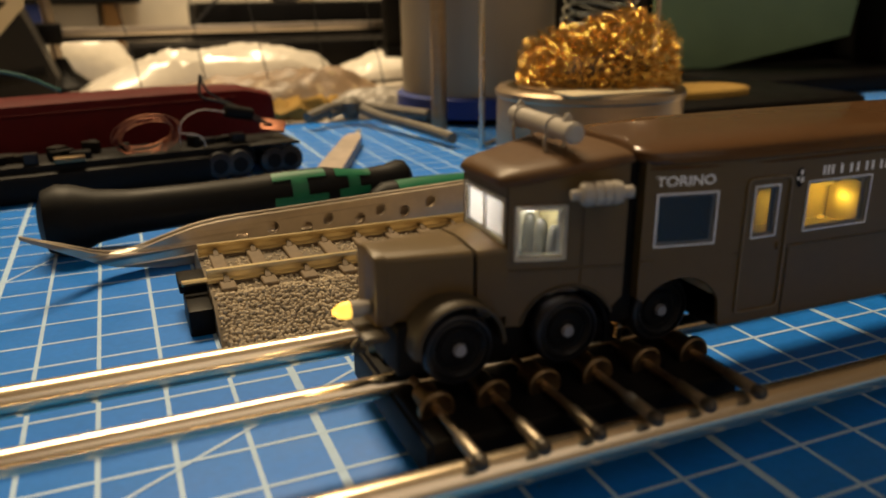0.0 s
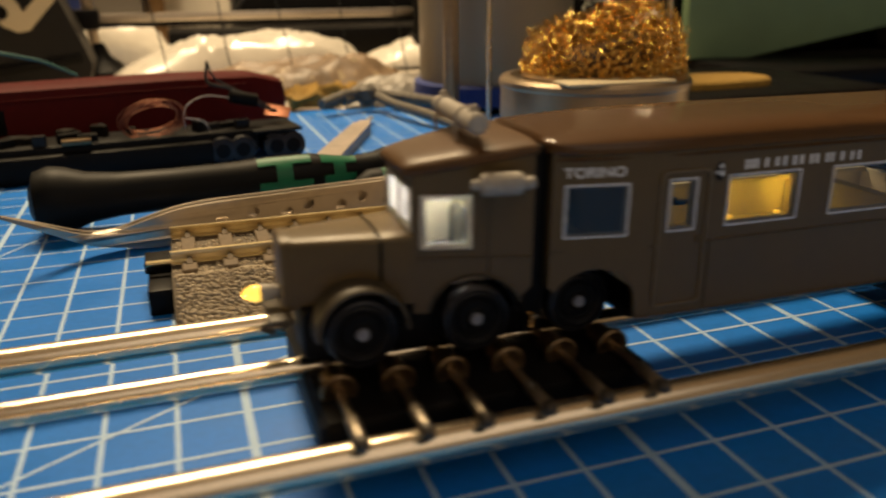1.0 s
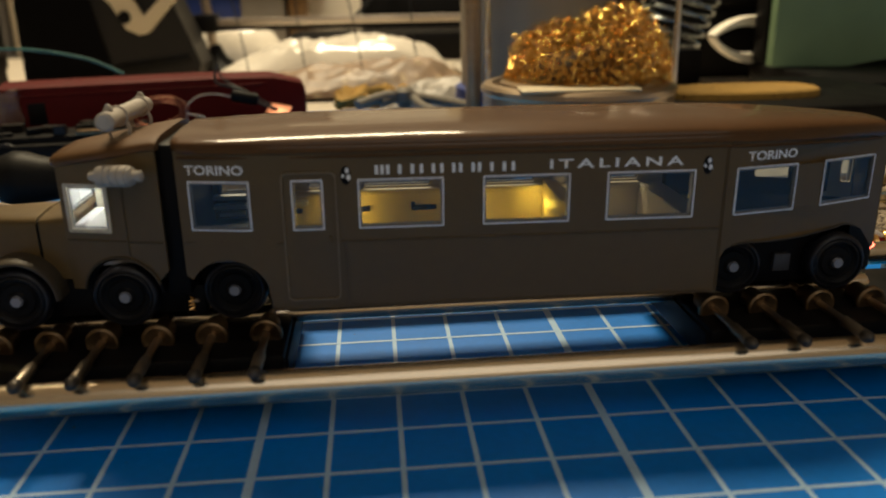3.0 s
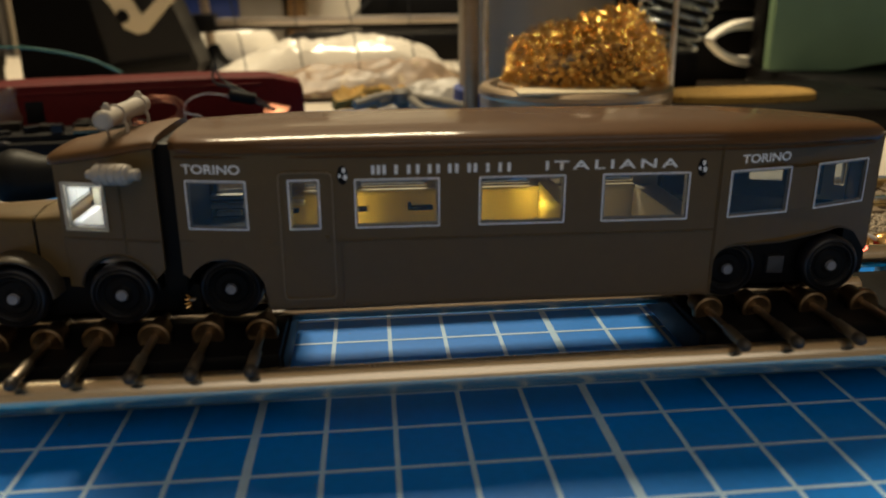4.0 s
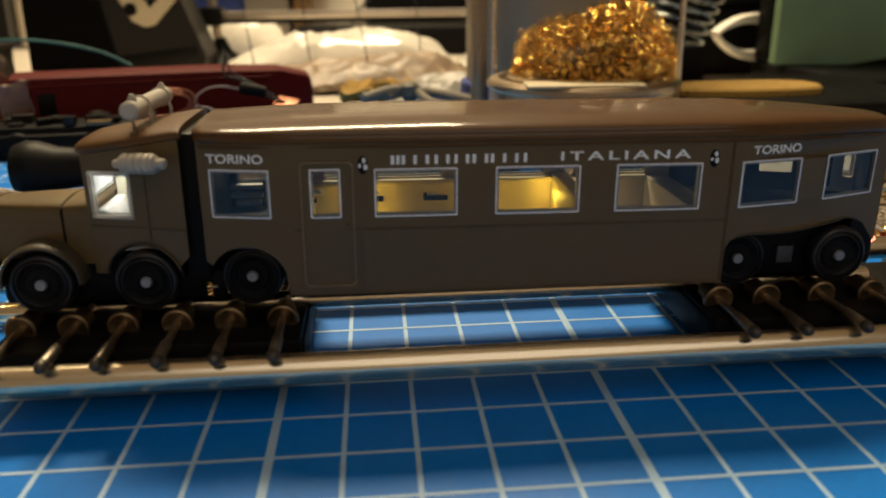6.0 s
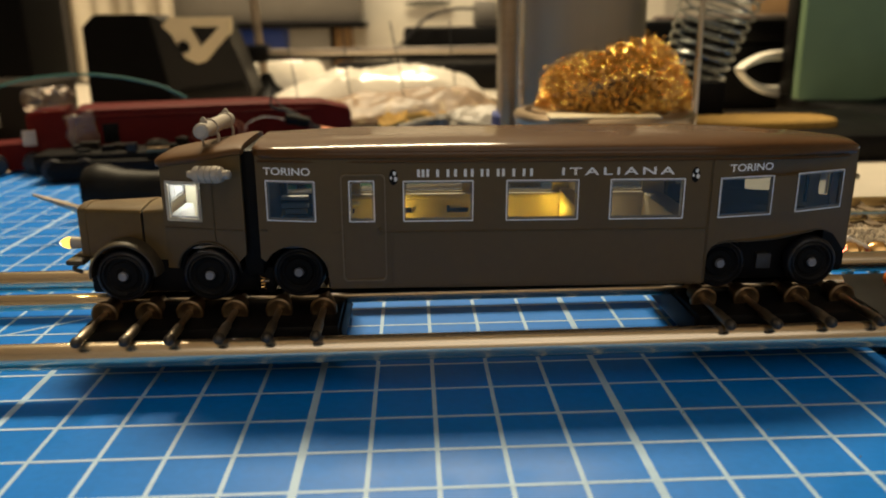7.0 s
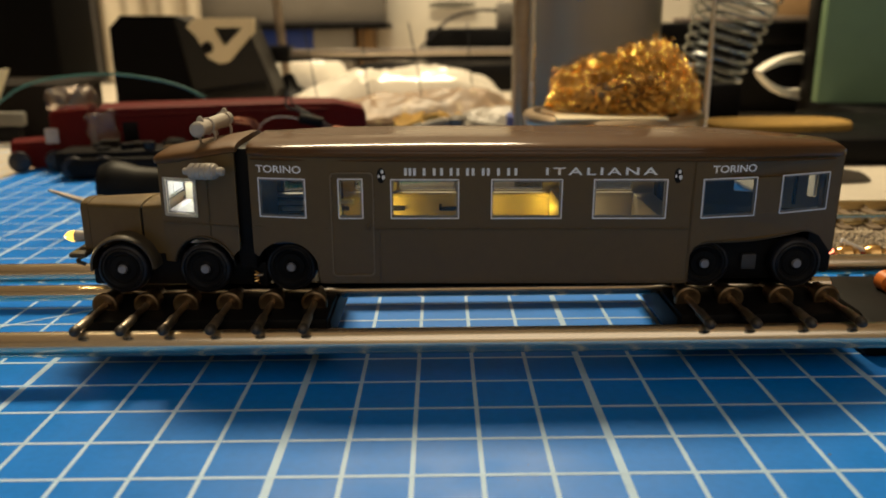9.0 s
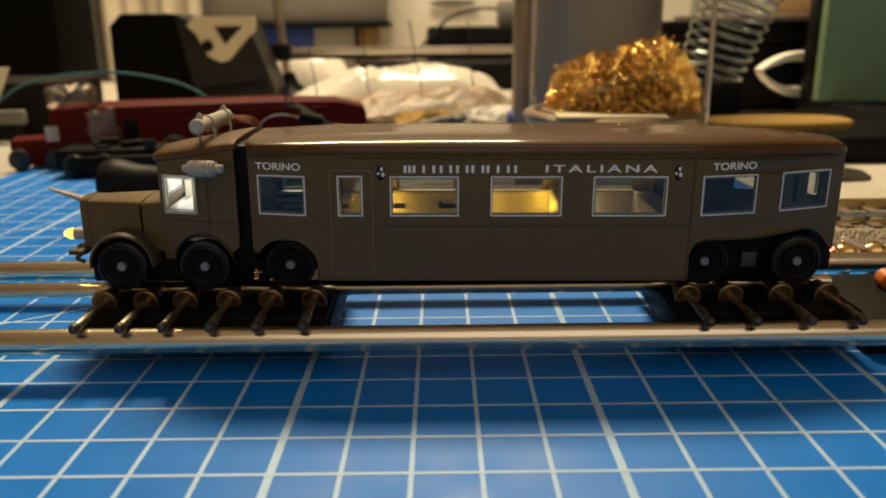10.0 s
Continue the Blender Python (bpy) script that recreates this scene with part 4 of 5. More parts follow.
def roller_unit(x0, x1, pins):
    unit = thing("roller_unit", ((x0 + x1) / 2, YC, 0.0), "black roller block with brass rollers and steel pins", "roller block", "roller blocks on the bench")
    part("block", rbox((x0, 0.0782, 0.0046), (x1, 0.1108, 0.0098), 0.0006), BLACKP, unit)
    for x in (x0 - 0.0005, x1 - 0.0006):
        part("hook_plate", rbox((x, 0.0790, 0.0040), (x + 0.0011, 0.1100, 0.0090), 0.0003), BLACKP, unit)
    for x in pins:
        pin = part("pin", rod((x, 0.0708, 0.0107), (x, 0.1182, 0.0107), 0.00060, 18), PINM, unit)
        for y, s in ((0.0708, 1), (0.1182, -1)):
            part("sleeve", lathe([(0.00074, 0), (0.00084, 0.03), (0.00084, 0.94), (0.00066, 1)], (x, y + s * 0.0008, 0.0107), (x, y + s * 0.0066, 0.0107), 18), SLEEVE, pin, "dark steel sleeve")
            part("tip", lathe([(0.0003, 0), (0.00070, 0.15), (0.00094, 0.45), (0.00098, 0.75), (0.00086, 1)], (x, y - s * 0.0006, 0.0107), (x, y + s * 0.0012, 0.0107), 18), PINTIP, pin, "dull dark end cap")
        for s in (-1, 1):
            part("roller", lathe([(0.0008, 0.08), (0.0015, 0.03), (0.0021, 0.0), (0.0024, 0.03), (0.0025, 0.08), (0.0025, 0.17), (0.0021, 0.24), (0.0017, 0.32), (0.0017, 1.0)],
                                 (x, YC + s * 0.0108, 0.0107), (x, YC + s * 0.0060, 0.0107), 26), BRASS, pin, "tarnished brass roller")


build_bench()
roller_unit(0.0338, 0.0795, (0.0367, 0.0446, 0.0520, 0.0602, 0.0682, 0.0763))
roller_unit(0.1442, 0.1775, (0.1470, 0.1551, 0.1646, 0.1733))

# ---- track on a ballast bed ----


def track_y(x):
    return 0.1618 - 0.0042 * (x - 0.03)


def bent(x, off, z):
    """A point beside the middle line of the track."""
    d = (track_y(x + 0.002) - track_y(x - 0.002)) / 0.004
    n = Vector((-d, 1, 0)).normalized()
    return Vector((x, track_y(x), z)) + n * off


TX0, TX1 = 0.0165, 0.330


def build_track():
    tr = thing("track_section", (TX0, 0.1618, 0.0), "model track section on a moulded grey ballast bed", "model track")
    xs = stretch_pts(TX0, TX1, 40)
    bed = [[bent(x, o, z) for o, z in ((-0.0262, 0.0), (-0.0255, 0.0010), (-0.0158, 0.0066), (0.0158, 0.0066), (0.0255, 0.0010), (0.0262, 0.0))] for x in xs]
    # Bed coloured dark so the gaps between the stones read as shaded.
    part("bed", loft(bed), BEDM, tr)
    rng = np.random.default_rng(5)
    shapes = []
    for level in (1, 2):
        one = bmesh.new()
        bmesh.ops.create_icosphere(one, subdivisions=level, radius=1)
        shapes.append((np.array([v.co[:] for v in one.verts]), np.array([[v.index for v in f.verts] for f in one.faces])))
        one.free()
    spots = []
    rows = stretch_pts(-0.0262, -0.0148, 18)
    for i, o in enumerate(rows):
        for x in np.arange(TX0 + 0.0008, TX1 - 0.0005, 0.00072):
            spots.append((x + 0.00041 * (i % 2) + rng.normal(0, 0.00018), o + rng.normal(0, 0.00018), 0.00031 + 0.00017 * rng.random(), 1 if x < 0.08 else 0))
    for x in np.arange(TX0 + 0.0008, TX1 - 0.0005, 0.0005):
        spots.append((x, 0.0154 + 0.0030 * rng.random(), 0.00036 + 0.00022 * rng.random(), 0))
    for k in range(9000):
        spots.append((TX0 + 0.0006 + (TX1 - TX0 - 0.0012) * rng.random(), -0.0156 + rng.random() * 0.0330, 0.00026 + 0.0002 * rng.random(), 0))
    verts, faces, count = [], [], 0
    for x, o, size, level in spots:
        base, tri = shapes[level]
        z = 0.0066 if abs(o) < 0.0158 else 0.0066 - (abs(o) - 0.0158) * 0.0056 / 0.0097
        c = bent(x, o, max(z, 0.0005))
        jit = base * (0.74 + 0.52 * rng.random((len(base), 1))) * (size * (0.8 + 0.4 * rng.random(3)))
        verts.append(jit + np.array(c))
        faces.append(tri + count)
        count += len(base)
    me = bpy.data.meshes.new("ballast")
    me.from_pydata(np.concatenate(verts).tolist(), [], np.concatenate(faces).tolist())
    me.materials.append(BALLAST)
    me.shade_smooth()
    st = new("ballast", me)
    st.parent, st.matrix_parent_inverse = tr, Matrix.Translation(-tr.location)
    tagged(st, "rough grey ballast stones", kind="stuff")
    for off in (-0.0088, 0.0088):
        prof = ((-0.0009, 0.0072), (-0.0009, 0.0075), (-0.0003, 0.0079), (-0.0003, 0.0088), (-0.0005, 0.0090), (-0.0005, 0.0097), (0.0005, 0.0097), (0.0005, 0.0090), (0.0003, 0.0088), (0.0003, 0.0079), (0.0009, 0.0075), (0.0009, 0.0072))
        part("rail", loft([[bent(x, off + o, z) for o, z in prof] for x in xs]), RAILM, tr)
    part("rail_tongue", rod(bent(TX0 + 0.004, -0.0088, 0.0076), bent(TX0 - 0.0048, -0.0088, 0.0076), 0.0006, 10), RAILM, tr)
    x = TX0 + 0.0035
    while x < TX1 - 0.003:
        d = math.atan((track_y(x + 0.002) - track_y(x - 0.002)) / 0.004)
        c = bent(x, 0, 0.0070)
        sl = part("sleeper", rbox(c - Vector((0.0015, 0.0148, 0.0008)), c + Vector((0.0015, 0.0148, 0.0006)), 0.0002, 1, turn=Matrix.Rotation(d, 4, "Z")), SLEEPER, tr)
        for off in (-0.0104, -0.0072, 0.0072, 0.0104):
            q = bent(x, off, 0.0080)
            near = 1 if abs(off) > 0.0088 else -1
            inner = near * (-1 if off > 0 else 1)
            part("chair", loft([[q + Vector((w * a, inner * o, z)) for a, z in ((-1, -0.0006), (1, -0.0006), (0.55, h), (-0.55, h))] for o, w, h in ((-0.0009, 0.0010, -0.0003), (-0.0002, 0.0009, 0.0001), (0.0007, 0.0006, 0.0006))]), SLEEPER, sl, "", 0)
        for off in (-0.0088, 0.0088):
            q = bent(x + 0.0039, off, 0.0070)
            part("web", rbox(q - Vector((0.0027, 0.0011, 0.0005)), q + Vector((0.0027, 0.0011, 0.0001)), 0.0001, 1, turn=Matrix.Rotation(d, 4, "Z")), SLEEPER, sl)
        x += 0.0079
    clip = thing("track_clip", (0.0135, 0.151, 0.0), "black plastic coupling clip at the end of the track", "track clip")
    part("clip_body", rbox((0.0118, 0.1440, 0.0), (0.0164, 0.1560, 0.0052), 0.0004), BLACKP, clip)
    part("clip_tongue", rbox((0.0112, 0.1545, 0.0050), (0.0164, 0.1625, 0.0072), 0.0003), BLACKP, clip)


build_track()

# ---- tools lying behind the track ----


def ease(points):
    """The same open line with its corners cut twice."""
    for _ in range(2):
        cut = [points[0]]
        for (u0, z0), (u1, z1) in zip(points, points[1:]):
            cut += [(0.75 * u0 + 0.25 * u1, 0.75 * z0 + 0.25 * z1), (0.25 * u0 + 0.75 * u1, 0.25 * z0 + 0.75 * z1)]
        points = cut + [points[-1]]
    return points


def build_tweezers():
    tw = thing("tweezers", (0.03, 0.187, 0.0), "steel tweezers with round holes in the legs, lying on edge", "tweezers")
    path = [(-0.0170, 0.1742), (-0.0100, 0.1800), (-0.0030, 0.1838), (0.0040, 0.1855), (0.0130, 0.1868), (0.0240, 0.1885), (0.0600, 0.1930), (0.1250, 0.2010)]
    lens = [0.0]
    for a, b in zip(path, path[1:]):
        lens.append(lens[-1] + (Vector(b) - Vector(a)).length)

    def spine(u):
        for k in range(len(path) - 1):
            if u <= lens[k + 1] or k == len(path) - 2:
                t = (u - lens[k]) / (lens[k + 1] - lens[k])
                return Vector(path[k]).lerp(Vector(path[k + 1]), t)

    for dy, name in ((0.0, "leg"), (0.0032, "leg")):
        top = [(0.0, 0.0148), (0.0100, 0.0098), (0.0180, 0.0056), (0.0240, 0.0054), (0.0310, 0.0074), (0.0410, 0.0096), (0.0600, 0.0097), (0.0900, 0.0099), (lens[-1], 0.0104)]
        low = [(lens[-1], 0.0012), (0.0900, 0.0010), (0.0600, 0.0008), (0.0420, 0.0004), (0.0310, 0.0004), (0.0240, 0.0018), (0.0180, 0.0032), (0.0100, 0.0082), (0.0, 0.0142)]
        holes = [[(u + 0.0016 * math.cos(a), z + 0.0016 * math.sin(a)) for a in stretch_pts(0, 2 * math.pi * 11 / 12, 11)]
                 for u, z in ((0.0490, 0.0048), (0.0568, 0.0060), (0.0655, 0.0046), (0.0712, 0.0062), (0.0800, 0.0048), (0.0860, 0.0064), (0.0930, 0.0050), (0.1010, 0.0066))]
        if dy:
            holes = []
        place = lambda u, z, d: Vector((spine(u).x, spine(u).y + dy * min(1.0, u / 0.02) + d, z))
        part(name, panel(ease(low) + ease(top), holes, place, 0.0011), TOOL, tw, "", 30)


def grip_tool(a, b, profile, greens, label):
    a, b = Vector(a), Vector(b)
    tool = thing("screwdriver", tuple(a), label, "screwdriver", "tools on the mat")
    h = part("handle", lathe(profile, a, b, 30), HANDLE, tool)
    axis = (b - a).normalized()
    side = axis.cross(Vector((0, 0, 1))).normalized()
    up = side.cross(axis)
    for s0, s1, w, ang in greens:
        rings = []
        for s in stretch_pts(s0, s1, 8):
            r = np.interp(s, [p[1] for p in profile], [p[0] for p in profile]) + 0.00025
            ring = []
            for q in stretch_pts(ang - w, ang + w, 8):
                ring.append(a.lerp(b, s) + (side * math.cos(radians(q)) + up * math.sin(radians(q))) * r)
            for q in stretch_pts(ang + w, ang - w, 8):
                ring.append(a.lerp(b, s) + (side * math.cos(radians(q)) + up * math.sin(radians(q))) * (r - 0.0008))
            rings.append(ring)
        part("grip_inlay", loft(rings), GREEN, h, "green soft grip inlay")
    return tool


build_tweezers()
grip = [(0.0040, 0), (0.0076, 0.015), (0.0088, 0.05), (0.0084, 0.085), (0.0066, 0.14), (0.0057, 0.22), (0.0054, 0.36), (0.0055, 0.52), (0.0060, 0.62), (0.0060, 0.74), (0.0048, 0.81), (0.0042, 0.86), (0.0048, 0.93), (0.0058, 0.965), (0.0054, 0.985), (0.0036, 1.0)]
g1 = grip_tool((-0.0165, 0.2085, 0.0088), (0.0795, 0.2110, 0.0098), grip, ((0.585, 0.735, 15, 62), (0.635, 0.680, 50, 22), (0.585, 0.735, 17, -15), (0.765, 0.870, 17, 62), (0.800, 0.835, 40, 30), (0.770, 0.865, 14, -8)), "screwdriver with a thick black and green grip, lying on the mat")
part("blade", rod((0.079, 0.2110, 0.0075), (0.120, 0.2126, 0.0069), 0.0018, 14), TOOL, g1)
g2 = grip_tool((0.066, 0.2040, 0.0058), (0.136, 0.2080, 0.0058), [(0.0030, 0), (0.0052, 0.05), (0.0056, 0.2), (0.0050, 0.5), (0.0056, 0.8), (0.0036, 1.0)], ((0.10, 0.48, 20, 62), (0.22, 0.34, 50, 25), (0.12, 0.44, 16, -5), (0.56, 0.80, 22, 60)), "slim screwdriver with a black and green grip")

# ---- the red model taken apart ----


def build_red_model():
    body = thing("red_model_body", (0.062, 0.330, 0.0), "dark red model railcar body lifted off its frame", "model railcar", turn=pose(0, 0, 0, 0, 0, 14))
    yc, half = 0.334, 0.0130

    def ring(x, h, top, low=0.0012):
        pts = [(-h, low), (-h, top - 0.004), (-h * 0.93, top - 0.0015), (-h * 0.6, top - 0.0003), (0, top)]
        pts += [(-y, z) for y, z in pts[-2::-1]]
        return [Vector((x, yc + y, z)) for y, z in pts]

    part("long_body", loft([ring(-0.058, half, 0.0255), ring(-0.056, half, 0.0278), ring(0.020, half, 0.0278), ring(0.050, half * 0.9, 0.0268), ring(0.0625, half * 0.55, 0.0235), ring(0.0640, half * 0.4, 0.0200)]), REDP, body, "", 40)
    part("roof_bead", rbox((-0.056, yc - half - 0.0005, 0.0228), (0.045, yc - half + 0.0005, 0.0236), 0.0002), REDP, body)
    part("cab_body", loft([ring(-0.0780, 0.0075, 0.0250), ring(-0.0760, 0.0090, 0.0268), ring(-0.0605, 0.0125, 0.0280)]), REDP, body, "", 40)
    part("bonnet", loft([ring(-0.0960, 0.0045, 0.0125), ring(-0.0950, 0.0050, 0.0135), ring(-0.0780, 0.0075, 0.0142)]), REDP, body, "", 40)
    for x0, x1, z0, z1 in ((-0.0790, -0.0735, 0.0125, 0.0190),):
        part("sticker", rbox((x0, yc - half - 0.0009, z0), (x1, yc - half - 0.0004, z1), 0.0002), STICKER, body, "scuffed pale sticker")
    film = rbox((-0.0610, yc - half - 0.0040, 0.0060), (-0.0480, yc - half - 0.0002, 0.0255), 0.001)
    bmesh.ops.subdivide_edges(film, edges=list(film.edges), cuts=5, use_grid_fill=True)
    for v in film.verts:
        v.co += Vector((noise.noise(v.co * 220), 0.6 * noise.noise(v.co * 260 + Vector((3, 0, 0))) - 0.3, noise.noise(v.co * 240 + Vector((0, 7, 0))))) * 0.0022
    part("film_scrap", film, SCRAPM, body, "crumpled pale film stuck between the body halves")
    junk = rbox((-0.0775, yc - 0.0100, 0.0262), (-0.0605, yc + 0.0080, 0.0345), 0.001)
    bmesh.ops.subdivide_edges(junk, edges=list(junk.edges), cuts=5, use_grid_fill=True)
    for v in junk.verts:
        v.co += Vector((noise.noise(v.co * 200 + Vector((9, 0, 0))), noise.noise(v.co * 230 + Vector((3, 4, 0))), noise.noise(v.co * 210 + Vector((0, 7, 5))))) * 0.0042
        v.co.z = max(v.co.z, 0.0262)
    part("film_scrap", junk, SCRAPM, body, "crumpled brownish film on the cab roof")
    part("dark_window", rbox((-0.047, yc - half - 0.0005, 0.0120), (-0.0405, yc - half + 0.0004, 0.0205), 0.0002), BLACKP, body)
    for x in (-0.0910, -0.0760):
        part("wheel", lathe([(0.002, 0), (0.0044, 0.1), (0.0048, 0.5), (0.0044, 0.9), (0.002, 1)], (x, yc - 0.0140, 0.0048), (x, yc - 0.0105, 0.0048), 26), TYRE, body)

    ch = thing("model_chassis", (0.060, 0.290, 0.0), "black model chassis with small wheels and loose wires", "model chassis", turn=pose(0, 0, 0, 0, 0, 7))
    part("frame", rbox((-0.062, 0.281, 0.0030), (0.046, 0.301, 0.0115), 0.0010), BLACKP, ch)
    part("motor_cover", rbox((-0.055, 0.278, 0.0005), (0.030, 0.302, 0.0090), 0.0012), BLACKP, ch)
    part("end_beam", rbox((0.044, 0.279, 0.0100), (0.0620, 0.302, 0.0112), 0.0004), BLACKP, ch)
    for x in (0.0330, 0.0400, 0.0520, 0.0580, -0.054, -0.042):
        for y in (0.2785, 0.2995):
            w = part("wheel", lathe([(0.0015, 0), (0.0046, 0.1), (0.0050, 0.5), (0.0046, 0.9), (0.0030, 1)], (x, y + 0.0035, 0.0050), (x, y, 0.0050), 26), TYRE, ch)
            part("wheel_rim", lathe([(0.0030, 0), (0.0031, 0.6), (0.0010, 0.7)], (x, y + 0.001, 0.0050), (x, y - 0.0006, 0.0050), 22), BLACKP, w)
    bits = random.Random(8)
    for k in range(22):
        x, y, h = bits.uniform(-0.052, 0.042), bits.uniform(0.2835, 0.299), bits.uniform(0.0012, 0.0042)
        w, d = bits.uniform(0.0012, 0.0040), bits.uniform(0.0010, 0.0026)
        part("circuit_piece", rbox((x - w, y - d, 0.0112), (x + w, y + d, 0.0114 + h), 0.0003, 1, turn=pose(0, 0, 0, 0, 0, bits.uniform(-40, 40))), (BLACKP, BLACKG, DARKB)[k % 3], ch)
    part("contact_plate", rbox((-0.0175, 0.279, 0.0116), (-0.0085, 0.283, 0.0132), 0.0002), BRASS, ch, "small brass contact plate")
    for k in range(9):
        j = random.Random(k)
        rx, rz, lean = 0.0105 * j.uniform(0.72, 1.08), 0.0058 * j.uniform(0.6, 1.12), j.uniform(-0.35, 0.15)
        pts = [Vector((0.0115 + rx * math.cos(a) + lean * rz * math.sin(a), 0.2835 + 0.0012 * math.sin(2 * a + k) + 0.0004 * k, 0.0172 + rz * math.sin(a) + 0.18 * rx * math.cos(a)))
               for a in stretch_pts(radians(-160), radians(165 + 8 * k), 12)]
        part("copper_wire", wire(pts, 0.00014, 5, steps=4), COPPER, ch, "looped thin copper wire")
    part("white_wire", wire([(0.022, 0.286, 0.0115), (0.0225, 0.284, 0.020), (0.030, 0.287, 0.0235), (0.041, 0.289, 0.0215)], 0.0002, 7), WIREW, ch)
    part("white_wire", wire([(0.022, 0.283, 0.017), (0.028, 0.282, 0.0155), (0.030, 0.283, 0.0115)], 0.0002, 7), WIREW, ch)
    part("coil", lathe([(0.001, 0), (0.0023, 0.06), (0.0023, 0.94), (0.001, 1)], (0.0385, 0.289, 0.0225), (0.0490, 0.290, 0.0200), 18), BLACKP, ch, "dark wound coil")
    part("copper_foil", rbox((0.0520, 0.288, 0.0150), (0.0610, 0.296, 0.0158), 0.0003, turn=pose(0, 0, 0, 20, 10, -20)), COPPER, ch, "bent copper foil")
    part("black_wire", wire([(0.034, 0.300, 0.034), (0.033, 0.297, 0.027), (0.040, 0.294, 0.0245), (0.050, 0.292, 0.018), (0.056, 0.291, 0.0158)], 0.00055, 8), WIREB, ch)
    part("black_wire", wire([(0.034, 0.300, 0.034), (0.036, 0.297, 0.028), (0.046, 0.294, 0.022), (0.054, 0.292, 0.017)], 0.0004, 8), WIREB, ch)
    tw = link("teal_wire", wire([(-0.115, 0.322, 0.024), (-0.095, 0.326, 0.036), (-0.060, 0.330, 0.0395), (-0.030, 0.330, 0.0350), (-0.014, 0.331, 0.0278)], 0.0006, 8), WIREG)
    tagged(tw, "thin teal wire arching over the red model", "wire")


build_red_model()

# ---- the soldering stand and the brass wool tin ----


def build_tin():
    cx, cy, r = 0.1685, 0.2560, 0.0345
    tin = thing("tip_cleaner", (cx, cy, 0.0), "round steel tip cleaner tin holding a ball of brass wool", "tip cleaner")
    part("tin", lathe([(r * 0.96, 0), (r, 0.03), (r, 0.86), (r * 1.02, 0.89), (r * 1.02, 0.95), (r * 0.99, 0.99), (r * 0.90, 1.0), (r * 0.88, 0.97), (r * 0.80, 0.90)], (cx, cy, 0.0), (cx, cy, 0.0275), 64), TINM, tin)
    part("top_plate", lathe([(r * 0.70, 0), (r * 0.72, 1)], (cx - 0.004, cy - 0.004, 0.0262), (cx - 0.004, cy - 0.004, 0.0280), 40), TINM, tin)
    part("label_plate", rbox((0.1425, 0.2240, 0.0272), (0.1820, 0.2375, 0.0282), 0.0004, turn=pose(0, 0, 0, 0, 0, -3)), CREAM, tin, "pale flat plate on the rim")
    rng = random.Random(11)
    shoulder = ((-1.0, -0.88, -0.55, -0.15, 0.18, 0.42, 0.62, 0.82, 1.0), (0.16, 0.52, 0.74, 0.81, 0.90, 1.0, 0.92, 0.60, 0.22))

    def wool_top(u, v):
        """How high the tangle stands: a shoulder on one flank, the peak over the other, lumps all over."""
        lump = 1 + 0.22 * noise.noise(Vector((u * 4.2, v * 4.2, 3.1))) + 0.12 * noise.noise(Vector((u * 11, v * 11, 8.0)))
        return 0.0268 * float(np.interp(u, *shoulder)) * max(0.0, 1 - abs(v) ** 2.2) ** 0.5 * lump

    bm = bmesh.new()
    for k in range(6800):
        a, q = rng.uniform(0, 2 * math.pi), math.sqrt(rng.random())
        u, v = q * math.cos(a), q * math.sin(a)
        deep = rng.random() ** (1.6 - 0.9 * (u * u + v * v) ** 1.5)
        c = Vector((cx + 0.0032 + 0.0290 * u, cy + 0.0265 * v - 0.004 * u, 0.0274 + wool_top(u, v) * (1.02 - 0.98 * deep)))
        d = Vector((rng.gauss(0, 1), rng.gauss(0, 1), rng.gauss(0, 0.8))).normalized()
        side = d.orthogonal().normalized()
        other = d.cross(side)
        rr, pitch = rng.uniform(0.00040, 0.00090), rng.uniform(0.0006, 0.0013)
        w = d * 0.00010
        turns, n = rng.uniform(1.2, 2.6), 15
        prev = None
        for j in range(n + 1):
            q = 2 * math.pi * turns * j / n
            p = c + d * pitch * (q / (2 * math.pi) - turns / 2) + (side * math.cos(q) + other * math.sin(q)) * rr
            cur = (bm.verts.new(p - w), bm.verts.new(p + w))
            if prev:
                bm.faces.new((prev[0], prev[1], cur[1], cur[0]))
            prev = cur
    tagged(part("brass_wool", bm, WOOL, tin, "curly golden brass wool shavings", 0), kind="stuff")
    # Core coloured dark for the shade between the curls.
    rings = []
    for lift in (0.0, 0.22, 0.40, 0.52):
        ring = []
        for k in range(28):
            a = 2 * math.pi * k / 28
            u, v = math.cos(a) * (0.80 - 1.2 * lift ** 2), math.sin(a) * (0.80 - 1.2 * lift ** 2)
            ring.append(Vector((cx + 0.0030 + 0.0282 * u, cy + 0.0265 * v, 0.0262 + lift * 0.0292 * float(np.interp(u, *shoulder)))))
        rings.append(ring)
    part("wool_core", loft(rings), WOOLD, tin, "core coloured dark for the shade inside the brass wool")
    frame_ = thing("wire_stand", (0.176, 0.283, 0.0), "bright wire stand round the tip cleaner tin", "wire stand")
    for x, y in ((0.1410, 0.2915), (0.2120, 0.2750)):
        part("post", rod((x, y, 0.0), (x, y, 0.128), 0.0012, 12), CHROME, frame_)
    part("cross_wire", wire([(0.1410, 0.2915, 0.0010), (0.158, 0.3000, 0.0010), (0.196, 0.2960, 0.0010), (0.2120, 0.2750, 0.0010)], 0.0011, 8), CHROME, frame_)
